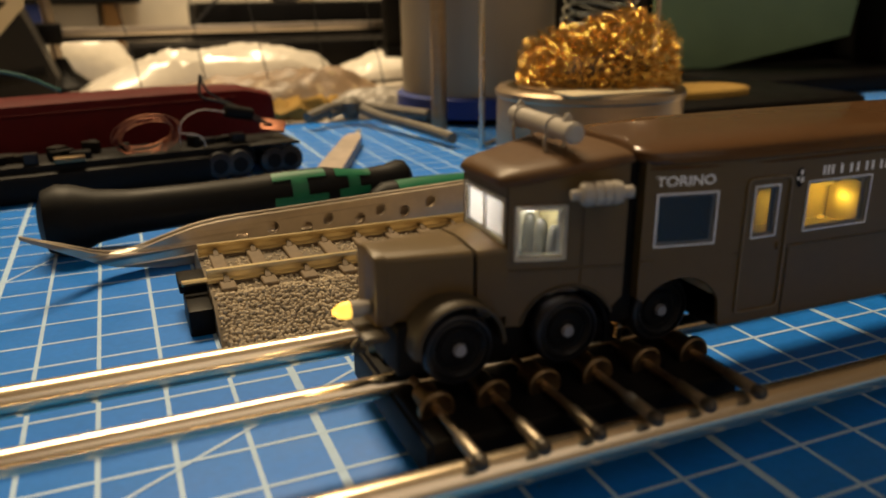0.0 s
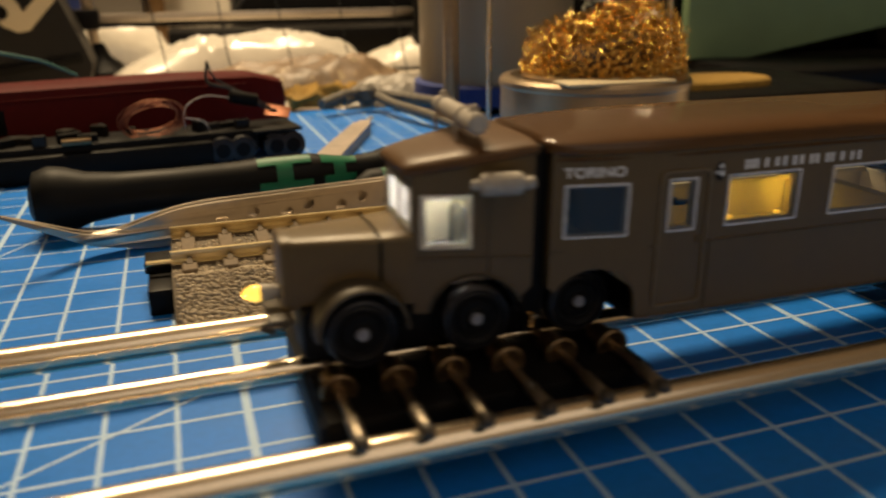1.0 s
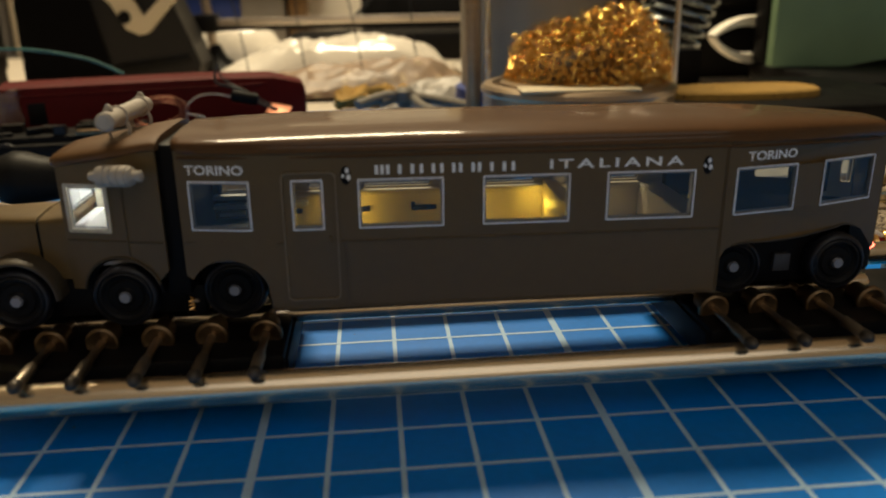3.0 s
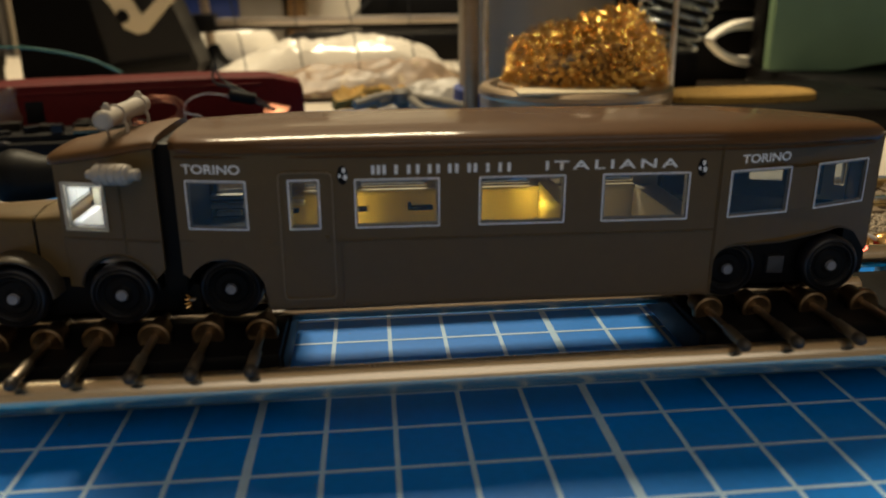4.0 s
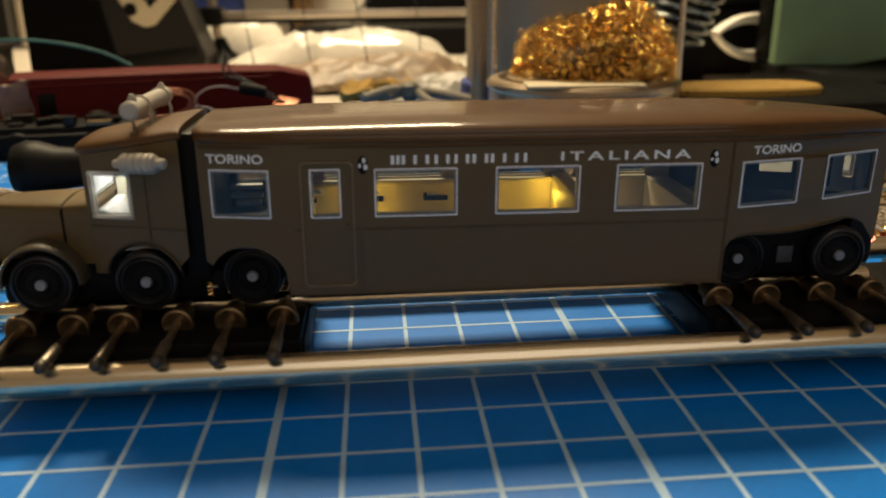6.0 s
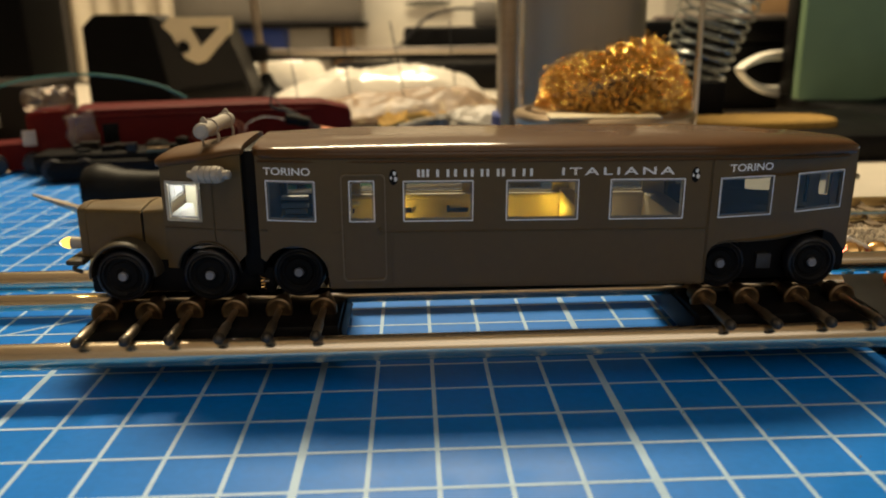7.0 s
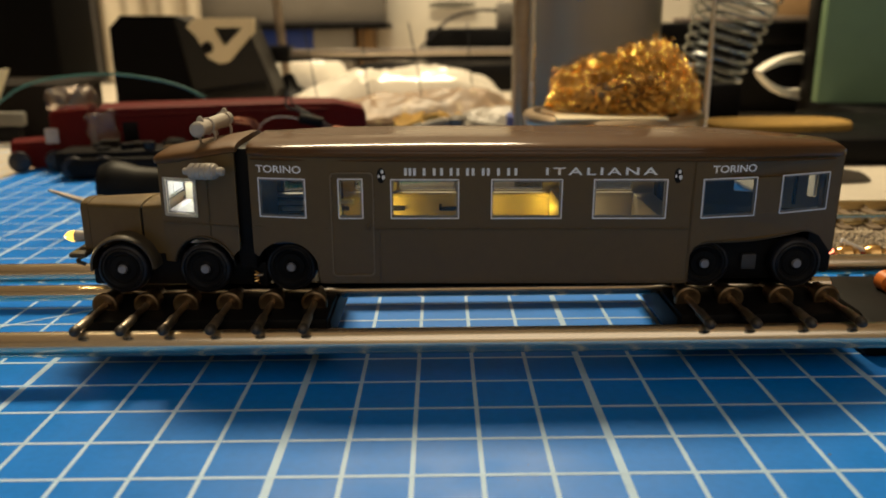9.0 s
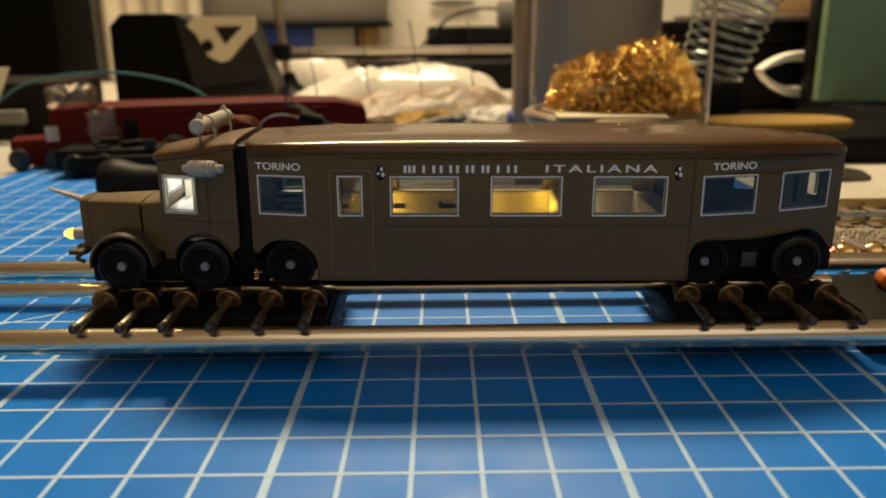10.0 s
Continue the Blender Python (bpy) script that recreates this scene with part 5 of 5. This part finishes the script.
    wave = [(0.1410, 0.0800), (0.1490, 0.0792), (0.1535, 0.0765), (0.1588, 0.0712), (0.1648, 0.0725), (0.1685, 0.0756), (0.1757, 0.0717), (0.1864, 0.0762), (0.1973, 0.0704), (0.2033, 0.0745), (0.2070, 0.0785), (0.2120, 0.0800)]
    part("top_wire", wire([(x, 0.2915 - 0.2324 * (x - 0.1410), z) for x, z in wave], 0.0009, 8), CHROME, frame_)


def build_stand():
    st = thing("soldering_stand", (0.27, 0.30, 0.0), "black soldering iron stand with yellow sponge and spring holder", "soldering stand")
    part("base", rbox((0.2050, 0.2720, 0.0), (0.3350, 0.3700, 0.0130), 0.003), BLACKP, st)
    rings = []
    for z, g in ((0.0128, 0.0), (0.0156, 0.0), (0.0165, 0.0012)):
        rings.append([Vector((0.2560 + (0.0335 - g) * math.copysign(abs(math.cos(a)) ** 0.7, math.cos(a)), 0.308 + (0.0165 - g) * math.copysign(abs(math.sin(a)) ** 0.7, math.sin(a)), z)) for a in stretch_pts(0, 6.1, 34)])
    part("sponge", loft(rings), SPONGE, st, "flat yellow sponge")
    pts = []
    a, b = Vector((0.2465, 0.380, 0.030)), Vector((0.2830, 0.396, 0.125))
    d = (b - a).normalized()
    u = d.orthogonal().normalized()
    v = d.cross(u)
    for k in range(18 * 16 + 1):
        q = 2 * math.pi * k / 16
        r = 0.0165 + 0.010 * k / 288
        pts.append(a.lerp(b, k / 288) + (u * math.cos(q) + v * math.sin(q)) * r)
    part("spring_holder", wire(pts, 0.00075, 7, steps=2), SPRINGM, st, "bright coiled wire holder")
    part("spring_foot", rbox((0.236, 0.352, 0.010), (0.256, 0.366, 0.030), 0.002), BLACKP, st)


def build_can():
    cx, cy = 0.1785, 0.3760
    can = thing("steel_canister", (cx, cy, 0.0), "brushed steel canister with a blue base ring", "canister")
    part("base_ring", lathe([(0.0400, 0), (0.0418, 0.08), (0.0418, 0.9), (0.040, 1)], (cx, cy, 0.003), (cx, cy, 0.0135), 60), BLUEP, can, "blue plastic base ring")
    part("foot", lathe([(0.036, 0), (0.038, 1)], (cx, cy, 0.0), (cx, cy, 0.0035), 48), BLACKP, can)
    part("shell", lathe([(0.0385, 0), (0.0388, 0.02), (0.0388, 0.96), (0.0395, 0.98), (0.0380, 1)], (cx, cy, 0.013), (cx, cy, 0.135), 72), CANM, can)
    part("side_pipe", rod((0.1405, 0.336, 0.0), (0.1405, 0.336, 0.130), 0.0036, 24), TINM, can)


build_tin()
build_stand()
build_can()

# ---- things at the back of the desk ----


def build_back():
    # tape dispenser
    td = thing("tape_dispenser", (-0.085, 0.58, 0.0), "black tape dispenser holding a cream roll", "tape dispenser")
    y0, y1 = 0.560, 0.605
    outline = [(-0.150, 0.0), (-0.032, 0.0), (-0.028, 0.012), (-0.034, 0.030), (-0.046, 0.062), (-0.090, 0.064), (-0.100, 0.069), (-0.140, 0.069), (-0.149, 0.060)]
    part("housing", panel(outline, [], lambda u, z, d: Vector((u, y0 + d, z)), y1 - y0), HOUSING, td)
    part("side_cover", panel([(-0.1505, 0.0), (-0.088, 0.0), (-0.101, 0.0692), (-0.1402, 0.0696), (-0.1496, 0.0605)], [], lambda u, z, d: Vector((u, y0 - 0.0016 + d, z)), 0.0014), NIGHT, td, "matt black side cover")
    face = lambda dy: (lambda u, z, d: Vector((u, y0 - dy + d, z)))
    part("roll", panel([(-0.0907, 0.0606), (-0.0843, 0.0669), (-0.0397, 0.0669), (-0.0405, 0.0564), (-0.0503, 0.0459), (-0.0610, 0.0346), (-0.0673, 0.0333), (-0.0758, 0.0375), (-0.0843, 0.0543)],
                       [[(-0.0703, 0.0598), (-0.0482, 0.0598), (-0.0630, 0.0459)]], face(0.004), 0.008), CREAM, td, "cream tape roll")
    part("core", lathe([(0.0040, 0), (0.0046, 0.5), (0.0046, 1)], (-0.0760, y0 - 0.0055, 0.0455), (-0.0760, y0 - 0.002, 0.0455), 16), BLACKP, td)
    part("cutter", rbox((-0.088, y0 - 0.003, 0.010), (-0.034, y0 + 0.004, 0.016), 0.001, turn=pose(0, 0, 0, 0, -7, 0)), HANDLE, td)

    # post with a cross bar
    po = thing("clamp_stand", (-0.030, 0.60, 0.0), "dark metal clamp stand with a level cross bar", "clamp stand")
    part("post", rod((-0.028, 0.62, 0.0), (-0.040, 0.62, 0.16), 0.0036, 16), PINM, po)
    part("foot", lathe([(0.020, 0), (0.020, 0.2), (0.008, 0.6), (0.004, 1)], (-0.028, 0.62, -0.002), (-0.028, 0.62, 0.022), 24), BLACKP, po)
    part("cross_bar", rbox((-0.032, 0.6165, 0.0355), (0.240, 0.6215, 0.0415), 0.001), TOOL, po)
    # Black strip in place of the shade under the bar.
    part("cross_bar_shade", rbox((-0.032, 0.6170, 0.0320), (0.240, 0.6225, 0.0355), 0.0005), BLACKP, po)
    part("clamp", rbox((-0.042, 0.610, 0.031), (-0.024, 0.630, 0.045), 0.002), BLACKP, po)

    # crumpled clear bags
    rng = random.Random(3)
    for cx, cy, sx, sy, h, mat, lab in ((0.066, 0.545, 0.086, 0.038, 0.036, FILMM, "crumpled clear plastic bag catching the lamp light"),
                                        (0.085, 0.475, 0.070, 0.034, 0.021, BAGBITS, "clear bag of small brown parts"),
                                        (-0.045, 0.665, 0.070, 0.034, 0.046, FILMM, "crumpled clear plastic bag catching the lamp light"),
                                        (0.128, 0.405, 0.030, 0.022, 0.011, GREYBAG, "small crumpled grey plastic bag"),
                                        (0.200, 0.600, 0.040, 0.030, 0.020, FILMM, "crumpled clear plastic bag catching the lamp light")):
        bm = bmesh.new()
        rough = 0.8 if mat == FILMM else 1.0
        grid = {}
        nu, nv = 64, 34
        for i in range(nu + 1):
            for j in range(nv + 1):
                u, v = 2 * i / nu - 1, 2 * j / nv - 1
                e = max(0.0, 1 - abs(u) ** 2.6) ** 0.7 * max(0.0, 1 - abs(v) ** 2.4) ** 0.55
                p = Vector((cx + u * sx, cy + v * sy, 0))
                e *= (0.80 + 0.20 * u) * (1.0 - 0.35 * max(0.0, u - 0.6))
                fold = 1 - abs(noise.noise(Vector((p.x * 16 + p.y * 9, p.y * 60 + p.x * 12, h * 90))))
                f = rough * (noise.fractal(Vector((p.x * 26, p.y * 60, h * 40)), 0.8, 2.2, 4) * 0.0050 + fold ** 3 * 0.0045 - 0.002)
                grid[i, j] = bm.verts.new((p.x + f * 0.5, p.y + f * 0.4, max(0.0004, e * h + f * min(1, e * 2) + 0.0004)))
        for i in range(nu):
            for j in range(nv):
                bm.faces.new((grid[i, j], grid[i + 1, j], grid[i + 1, j + 1], grid[i, j + 1]))
        bag = thing("plastic_bag", (cx, cy, 0.0), lab, "plastic bag", "bags on the desk")
        part("film", bm, mat, bag, "", 28)
        part("seal_strip", wire([(cx - sx, cy - sy * 0.7, 0.0015), (cx - sx * 1.02, cy, 0.004), (cx - sx * 0.99, cy + sy * 0.7, 0.0015)], 0.0011, 6), mat, bag)
    for k in range(5):
        x = 0.02 + 0.035 * k
        w = link("bristle_wire", wire([(x, 0.47, 0.0), (x - 0.004, 0.475, 0.03), (x - 0.010 + 0.004 * (k % 2), 0.48, 0.062)], 0.0004, 6), WIREB)
        tagged(w, "thin dark stiff wire standing up", "wire", "thin wires on the desk")

    # yellow scraps and a pale stick
    for x, y, s in ((0.088, 0.400, 0.013), (0.106, 0.412, 0.010), (-0.006, 0.455, 0.012)):
        bm = rbox((x - s, y - s * 0.6, 0.0), (x + s, y + s * 0.6, s * 0.8), s * 0.3, 2)
        bmesh.ops.subdivide_edges(bm, edges=list(bm.edges), cuts=3, use_grid_fill=True)
        for v in bm.verts:
            v.co += Vector((noise.noise(v.co * 200), noise.noise(v.co * 210 + Vector((5, 0, 0))), 0.8 * noise.noise(v.co * 260))) * 0.006
            v.co.z = max(v.co.z, 0.0)
        tagged(link("brass_scrap", bm, SPONGE), "crumpled yellow scrap lying on the desk", "scrap", "yellow scraps")
    st = thing("craft_knife", (0.080, 0.29, 0.0), "flat pale craft knife lying on the mat", "knife")
    part("handle", panel([(0, -0.0038), (0.004, -0.0046), (0.072, -0.0038), (0.080, -0.0020), (0.080, 0.0020), (0.072, 0.0038), (0.004, 0.0046), (0, 0.0038)], [],
                         lambda u, v, d: Vector((0.0650 + 0.40 * u - 0.92 * v, 0.2520 + 0.92 * u + 0.40 * v, 0.0042 - d)), 0.0040), STICKER, st)
    part("blade", panel([(0.079, -0.0015), (0.100, -0.0003), (0.100, 0.0006), (0.079, 0.0018)], [], lambda u, v, d: Vector((0.0650 + 0.40 * u - 0.92 * v, 0.2520 + 0.92 * u + 0.40 * v, 0.0028 - d)), 0.0008), TOOL, st)
    pl = thing("pliers", (0.12, 0.37, 0.0), "grey steel pliers lying open on the mat", "pliers")
    part("arm", wire([(0.098, 0.372, 0.006), (0.112, 0.378, 0.008), (0.118, 0.352, 0.006), (0.1260, 0.318, 0.005), (0.1300, 0.296, 0.004)], 0.0024, 10), GREYM, pl)
    part("arm", wire([(0.086, 0.366, 0.006), (0.104, 0.376, 0.009), (0.124, 0.372, 0.007), (0.140, 0.348, 0.006)], 0.0027, 10), GREYM, pl)
    part("pivot", lathe([(0.003, 0), (0.0052, 0.3), (0.0052, 0.8), (0.003, 1)], (0.110, 0.376, 0.003), (0.110, 0.376, 0.013), 20), GREYM, pl)

    # paper, boxes and cases at the back
    def case(name, lo, hi, mat, label, category, bevel=0.002, turn=0):
        ob = link(name, rbox(lo, hi, bevel, turn=pose(0, 0, 0, 0, 0, turn)), mat)
        return tagged(ob, label, category)

    case("paper_sheet", (0.215, 0.205, 0.0004), (0.50, 0.272, 0.0016), PAPERD, "white paper sheet lying on the mat", "paper", 0.0003)
    wb = thing("white_box", (0.20, 1.08, 0.0), "large white cardboard box at the back of the desk", "box")
    part("body", rbox((-0.02, 0.98, -0.002), (0.42, 1.18, 0.21), 0.002), PAPER, wb)
    part("lid", rbox((-0.024, 0.976, 0.2102), (0.424, 1.184, 0.26), 0.002), PAPER, wb)
    part("tape_strip", rbox((0.19, 0.9775, 0.02), (0.24, 0.9798, 0.20), 0.0003), CREAM, wb)
    case("black_case", (0.086, 0.800, -0.002), (0.345, 0.900, 0.056), BLACKP, "flat black case in front of the white box", "case", 0.004)
    case("black_case", (0.020, 0.700, -0.002), (0.300, 0.780, 0.024), BLACKP, "low black case lying on the desk", "case", 0.004)
    part("hand_hole", panel([(0.117 + 0.030 * math.cos(a), 0.0835 + 0.0045 * math.sin(a)) for a in stretch_pts(0, 2 * math.pi * 23 / 24, 23)], [], lambda u, z, d: Vector((u, 0.9745 + d, z)), 0.003), SLATE, wb, "grey oval hand hole")
    ad = thing("plug_adapter", (0.175, 0.83, 0.0562), "pale grey plug adapter with a black cable on the black case", "adapter")
    part("body", rbox((0.163, 0.815, 0.0562), (0.187, 0.845, 0.083), 0.003), GREYB, ad)
    part("cable", wire([(0.163, 0.822, 0.074), (0.140, 0.808, 0.074), (0.112, 0.794, 0.066), (0.092, 0.790, 0.048), (0.074, 0.788, 0.028), (0.060, 0.786, 0.0)], 0.0016, 8), WIREB, ad, "drooping black cable")
    ls = thing("lamp_stand", (0.212, 0.60, 0.0), "black metal lamp stand with a sloping foot", "lamp stand")
    part("post", rbox((0.203, 0.594, 0.018), (0.217, 0.606, 0.150), 0.002), BLACKP, ls)
    part("foot", panel([(0.201, 0.0), (0.262, 0.0), (0.262, 0.0075), (0.219, 0.024), (0.201, 0.024)], [], lambda u, z, d: Vector((u, 0.588 + d, z - 0.002)), 0.024), BLACKP, ls)
    part("cable", wire([(0.219, 0.592, 0.075), (0.229, 0.588, 0.055), (0.226, 0.586, 0.036), (0.217, 0.586, 0.024)], 0.0014, 8), WIREW, ls, "pale hanging cable")
    gb = thing("grey_box", (-0.07, 0.935, 0.062), "grey card box resting on a shelf board", "box")
    part("body", rbox((-0.180, 0.90, 0.062), (0.035, 0.97, 0.165), 0.002), GREYB, gb)
    part("lid", rbox((-0.182, 0.898, 0.1655), (0.037, 0.972, 0.20), 0.002), GREYB, gb)
    case("shelf_board", (-0.184, 0.89, 0.056), (0.04, 0.99, 0.062), BLACKP, "thin dark shelf board", "shelf", 0.001)
    case("shelf_block", (-0.125, 0.905, -0.002), (-0.050, 0.985, 0.056), BLUEP, "dark blue box under the shelf board", "box")
    case("small_box", (-0.050, 0.905, -0.002), (-0.002, 0.985, 0.056), GREYB, "grey card box under the shelf board", "box")
    case("brown_box", (0.002, 0.915, -0.002), (0.020, 0.985, 0.056), BROWNB, "narrow brown card box standing on edge", "box")
    hc = thing("hanging_cloth", (-0.26, 0.88, 0.0), "pale grey cloth hanging in loose folds", "cloth")
    def folds(x0, x1, pitch, deep):
        rings = []
        for x in stretch_pts(x0, x1, 80):
            y = 0.880 + deep * math.sin(x * pitch + 0.8 * math.sin(x * 61)) + 0.003 * math.sin(x * pitch * 2.3)
            rings.append([Vector((x, y + 0.0012 * q, z)) for q, z in ((-1, 0.0), (-1, 0.30), (1, 0.30), (1, 0.0))])
        return loft(rings)

    part("sheet", folds(-0.288, -0.172, 120, 0.0065), CLOTH, hc, "", 60)
    # Left folds in a darker copy of the cloth, for their shade.
    part("side_sheet", folds(-0.375, -0.2885, 150, 0.0065), CLOTHD, hc, "side of the cloth coloured grey for its shade", 60)
    part("hem", rbox((-0.376, 0.866, -0.002), (-0.171, 0.894, 0.0), 0.0005), CLOTHD, hc)
    # Black case added to fill the dark end of the background.
    dc = thing("dark_filler_case", (-0.44, 0.68, 0.0), "tall black case added to fill the dark end of the desk", "case")
    part("body", rbox((-0.66, 0.64, -0.002), (-0.228, 0.72, 0.175), 0.006), NIGHT, dc)
    part("lid", rbox((-0.662, 0.638, 0.177), (-0.226, 0.722, 0.25), 0.006), NIGHT, dc)
    part("latch", rbox((-0.34, 0.634, 0.160), (-0.31, 0.6385, 0.190), 0.0015), GREYM, dc, "dull metal latch")
    # Book added to darken the shadowed end of the desk.
    db = thing("desk_shadow_book", (-0.19, 0.435, 0.0), "dark brown book added for the shadow at the end of the desk", "book", turn=pose(0, 0, 0, 0, 0, 4))
    for z in (-0.002, 0.0268):
        part("cover", rbox((-0.330, 0.400, z), (-0.120, 0.470, z + 0.0032), 0.001), DARKB, db)
    part("page_block", rbox((-0.328, 0.403, 0.0012), (-0.122, 0.468, 0.0268), 0.0006), DARKB, db, "dark page block")
    part("spine", rbox((-0.332, 0.3975, -0.002), (-0.118, 0.4005, 0.0300), 0.001), DARKB, db)
    wd = thing("bent_sheet", (-0.150, 0.398, 0.0), "bent pale yellowed plastic sheet leaning by the book", "plastic sheet")
    part("face", panel([(-0.185, 0.012), (-0.152, 0.016), (-0.1405, 0.0395), (-0.185, 0.0395)], [], lambda u, z, d: Vector((u, 0.392 + d, z)), 0.0012), PALEF, wd)
    part("foot", rbox((-0.185, 0.386, 0.0), (-0.155, 0.3935, 0.0125), 0.001), GREYM, wd)
    case("painted_strip", (-0.175, 0.380, 0.0088), (-0.131, 0.3855, 0.0165), SLATE, "short grey painted strip resting on a block", "strip", 0.001)
    case("dark_block", (-0.172, 0.3795, 0.0), (-0.134, 0.386, 0.0086), BLACKP, "small dark block under the painted strip", "block", 0.001)
    bb = thing("card_box", (0.395, 0.55, 0.0602), "brown card box lying on the dark box", "box")
    part("body", rbox((0.366, 0.520, 0.0602), (0.416, 0.590, 0.084), 0.001), BROWNB, bb)
    part("lid", rbox((0.365, 0.519, 0.0842), (0.417, 0.591, 0.098), 0.001), BROWNB, bb)
    case("ruler", (0.262, 0.501, 0.0602), (0.364, 0.507, 0.0634), STICKER, "pale wooden ruler lying on the dark box", "ruler", 0.0006)
    # green folder leaning, dark monitor foot
    gf = thing("green_folder", (0.40, 0.42, 0.0), "sage green card folder standing upright", "folder")
    cover = [(0.0, 0.0120), (0.044, 0.0117), (0.150, 0.030), (0.170, 0.16), (0.0, 0.16)]
    part("front_cover", panel(cover, [], lambda u, z, d: Vector((0.3330 + u, 0.430 - 0.10 * u + d, z)), 0.0012), GREENB, gf)
    part("back_cover", panel(cover, [], lambda u, z, d: Vector((0.3345 + u, 0.436 - 0.10 * u + d, z)), 0.0012), GREENB, gf)
    part("spine", rbox((0.3322, 0.4296, 0.0122), (0.3336, 0.4372, 0.16), 0.0004), GREENB, gf)
    part("pages", rbox((0.3345, 0.4316, 0.0130), (0.3750, 0.4344, 0.150), 0.0003, turn=pose(0, 0, 0, 0, 0, -5.7)), PAPER, gf)
    case("black_stand", (0.337, 0.350, 0.0), (0.700, 0.470, 0.0115), BLACKP, "black stand under the green folder", "stand", 0.003)
    case("black_stand", (0.492, 0.395, 0.0115), (0.720, 0.440, 0.220), BLACKP, "black stand beside the green folder", "stand", 0.006)
    case("black_binder", (0.3375, 0.4520, 0.0116), (0.690, 0.4680, 0.095), BLACKP, "black binder standing behind the green folder", "binder", 0.002)
    lp = thing("paper_loop", (0.31, 0.47, 0.0), "curled white paper strips standing on edge", "paper")
    for z0, z1, lift in ((0.0290, 0.0365, 0.006), (0.0290, 0.0130, -0.006)):
        rings = []
        for t in stretch_pts(0, 1, 10):
            c = Vector((0.3040 + 0.038 * t, 0.455 + 0.02 * t, z0 + (z1 - z0) * t ** 0.7 + lift * math.sin(math.pi * t) * 0.4))
            w = 0.0008 + 0.0026 * t
            rings.append([c + Vector((0, -0.006, -w)), c + Vector((0, -0.006, w)), c + Vector((0, 0.006, w)), c + Vector((0, 0.006, -w))])
        part("strip", loft(rings), PAPER, lp)
    kb = thing("dark_box", (0.335, 0.55, 0.0), "dark box behind the paper strips", "box")
    part("body", rbox((0.250, 0.50, -0.002), (0.420, 0.60, 0.044), 0.003), BLACKP, kb)
    part("lid", rbox((0.2485, 0.4985, 0.0442), (0.4215, 0.6015, 0.060), 0.003), BLACKP, kb)


build_back()

# ---- loose connectors on the bench ends ----


def build_connectors():
    for x, y, z in ((0.1962, 0.1222, 0.0070), (0.2030, 0.1226, 0.0070)):
        c = thing("brass_plug", (x, y, z), "small brass plug behind the steel rod, with a red glow piece", "plug", "brass plugs")
        part("barrel", lathe([(0.0008, 0), (0.0022, 0.08), (0.0028, 0.3), (0.0028, 0.62), (0.0020, 0.78), (0.0020, 0.92), (0.0009, 1)], (x - 0.0022, y + 0.0006, z), (x + 0.0034, y - 0.0006, z), 24), PLUGM, c)
        part("stem", rod((x + 0.0004, y, 0.0), (x + 0.0004, y, z), 0.0013, 14), PINM, c, "dull steel stem")
        # Red piece painted for the tail lamp's glow on the brass.
        part("sleeve", lathe([(0.0005, 0), (0.0007, 0.4), (0.0006, 1)], (x - 0.0030, y - 0.0003, z + 0.0005), (x - 0.0018, y, z + 0.0002), 14), REDSL, c)
    part("pin", rod((0.1952, 0.1226, 0.0110), (0.2020, 0.1226, 0.0080), 0.0005, 10), SILVERP, c)
    cl = thing("crocodile_clip", (0.254, 0.237, 0.0016), "small dark metal clip lying on the white paper", "clip")
    part("jaw", loft([[Vector((0.2440 + 0.020 * t, 0.2370 + w * a, 0.0018 + h * (1 + b) / 2)) for a, b in ((-1, -1), (1, -1), (0.7, 1), (-0.7, 1))] for t, w, h in ((0, 0.0018, 0.0030), (0.4, 0.0030, 0.0050), (0.8, 0.0022, 0.0036), (1.0, 0.0008, 0.0012))]), GREYM, cl)
    part("spring_pin", rod((0.2510, 0.2340, 0.0056), (0.2510, 0.2400, 0.0056), 0.0010, 10), PINM, cl)
    box = thing("bench_terminal", (0.192, 0.0945, 0.0), "black terminal block between the bench rods", "terminal block")
    part("block", rbox((0.1800, 0.0800, 0.0), (0.2100, 0.1085, 0.0070), 0.0010), BLACKP, box)
    part("knob", lathe([(0.0012, 0), (0.0020, 0.2), (0.0022, 0.8), (0.0014, 1)], (0.1930, 0.0960, 0.0088), (0.1930, 0.1005, 0.0088), 18), ORANGE, box, "orange plastic knob")


build_connectors()
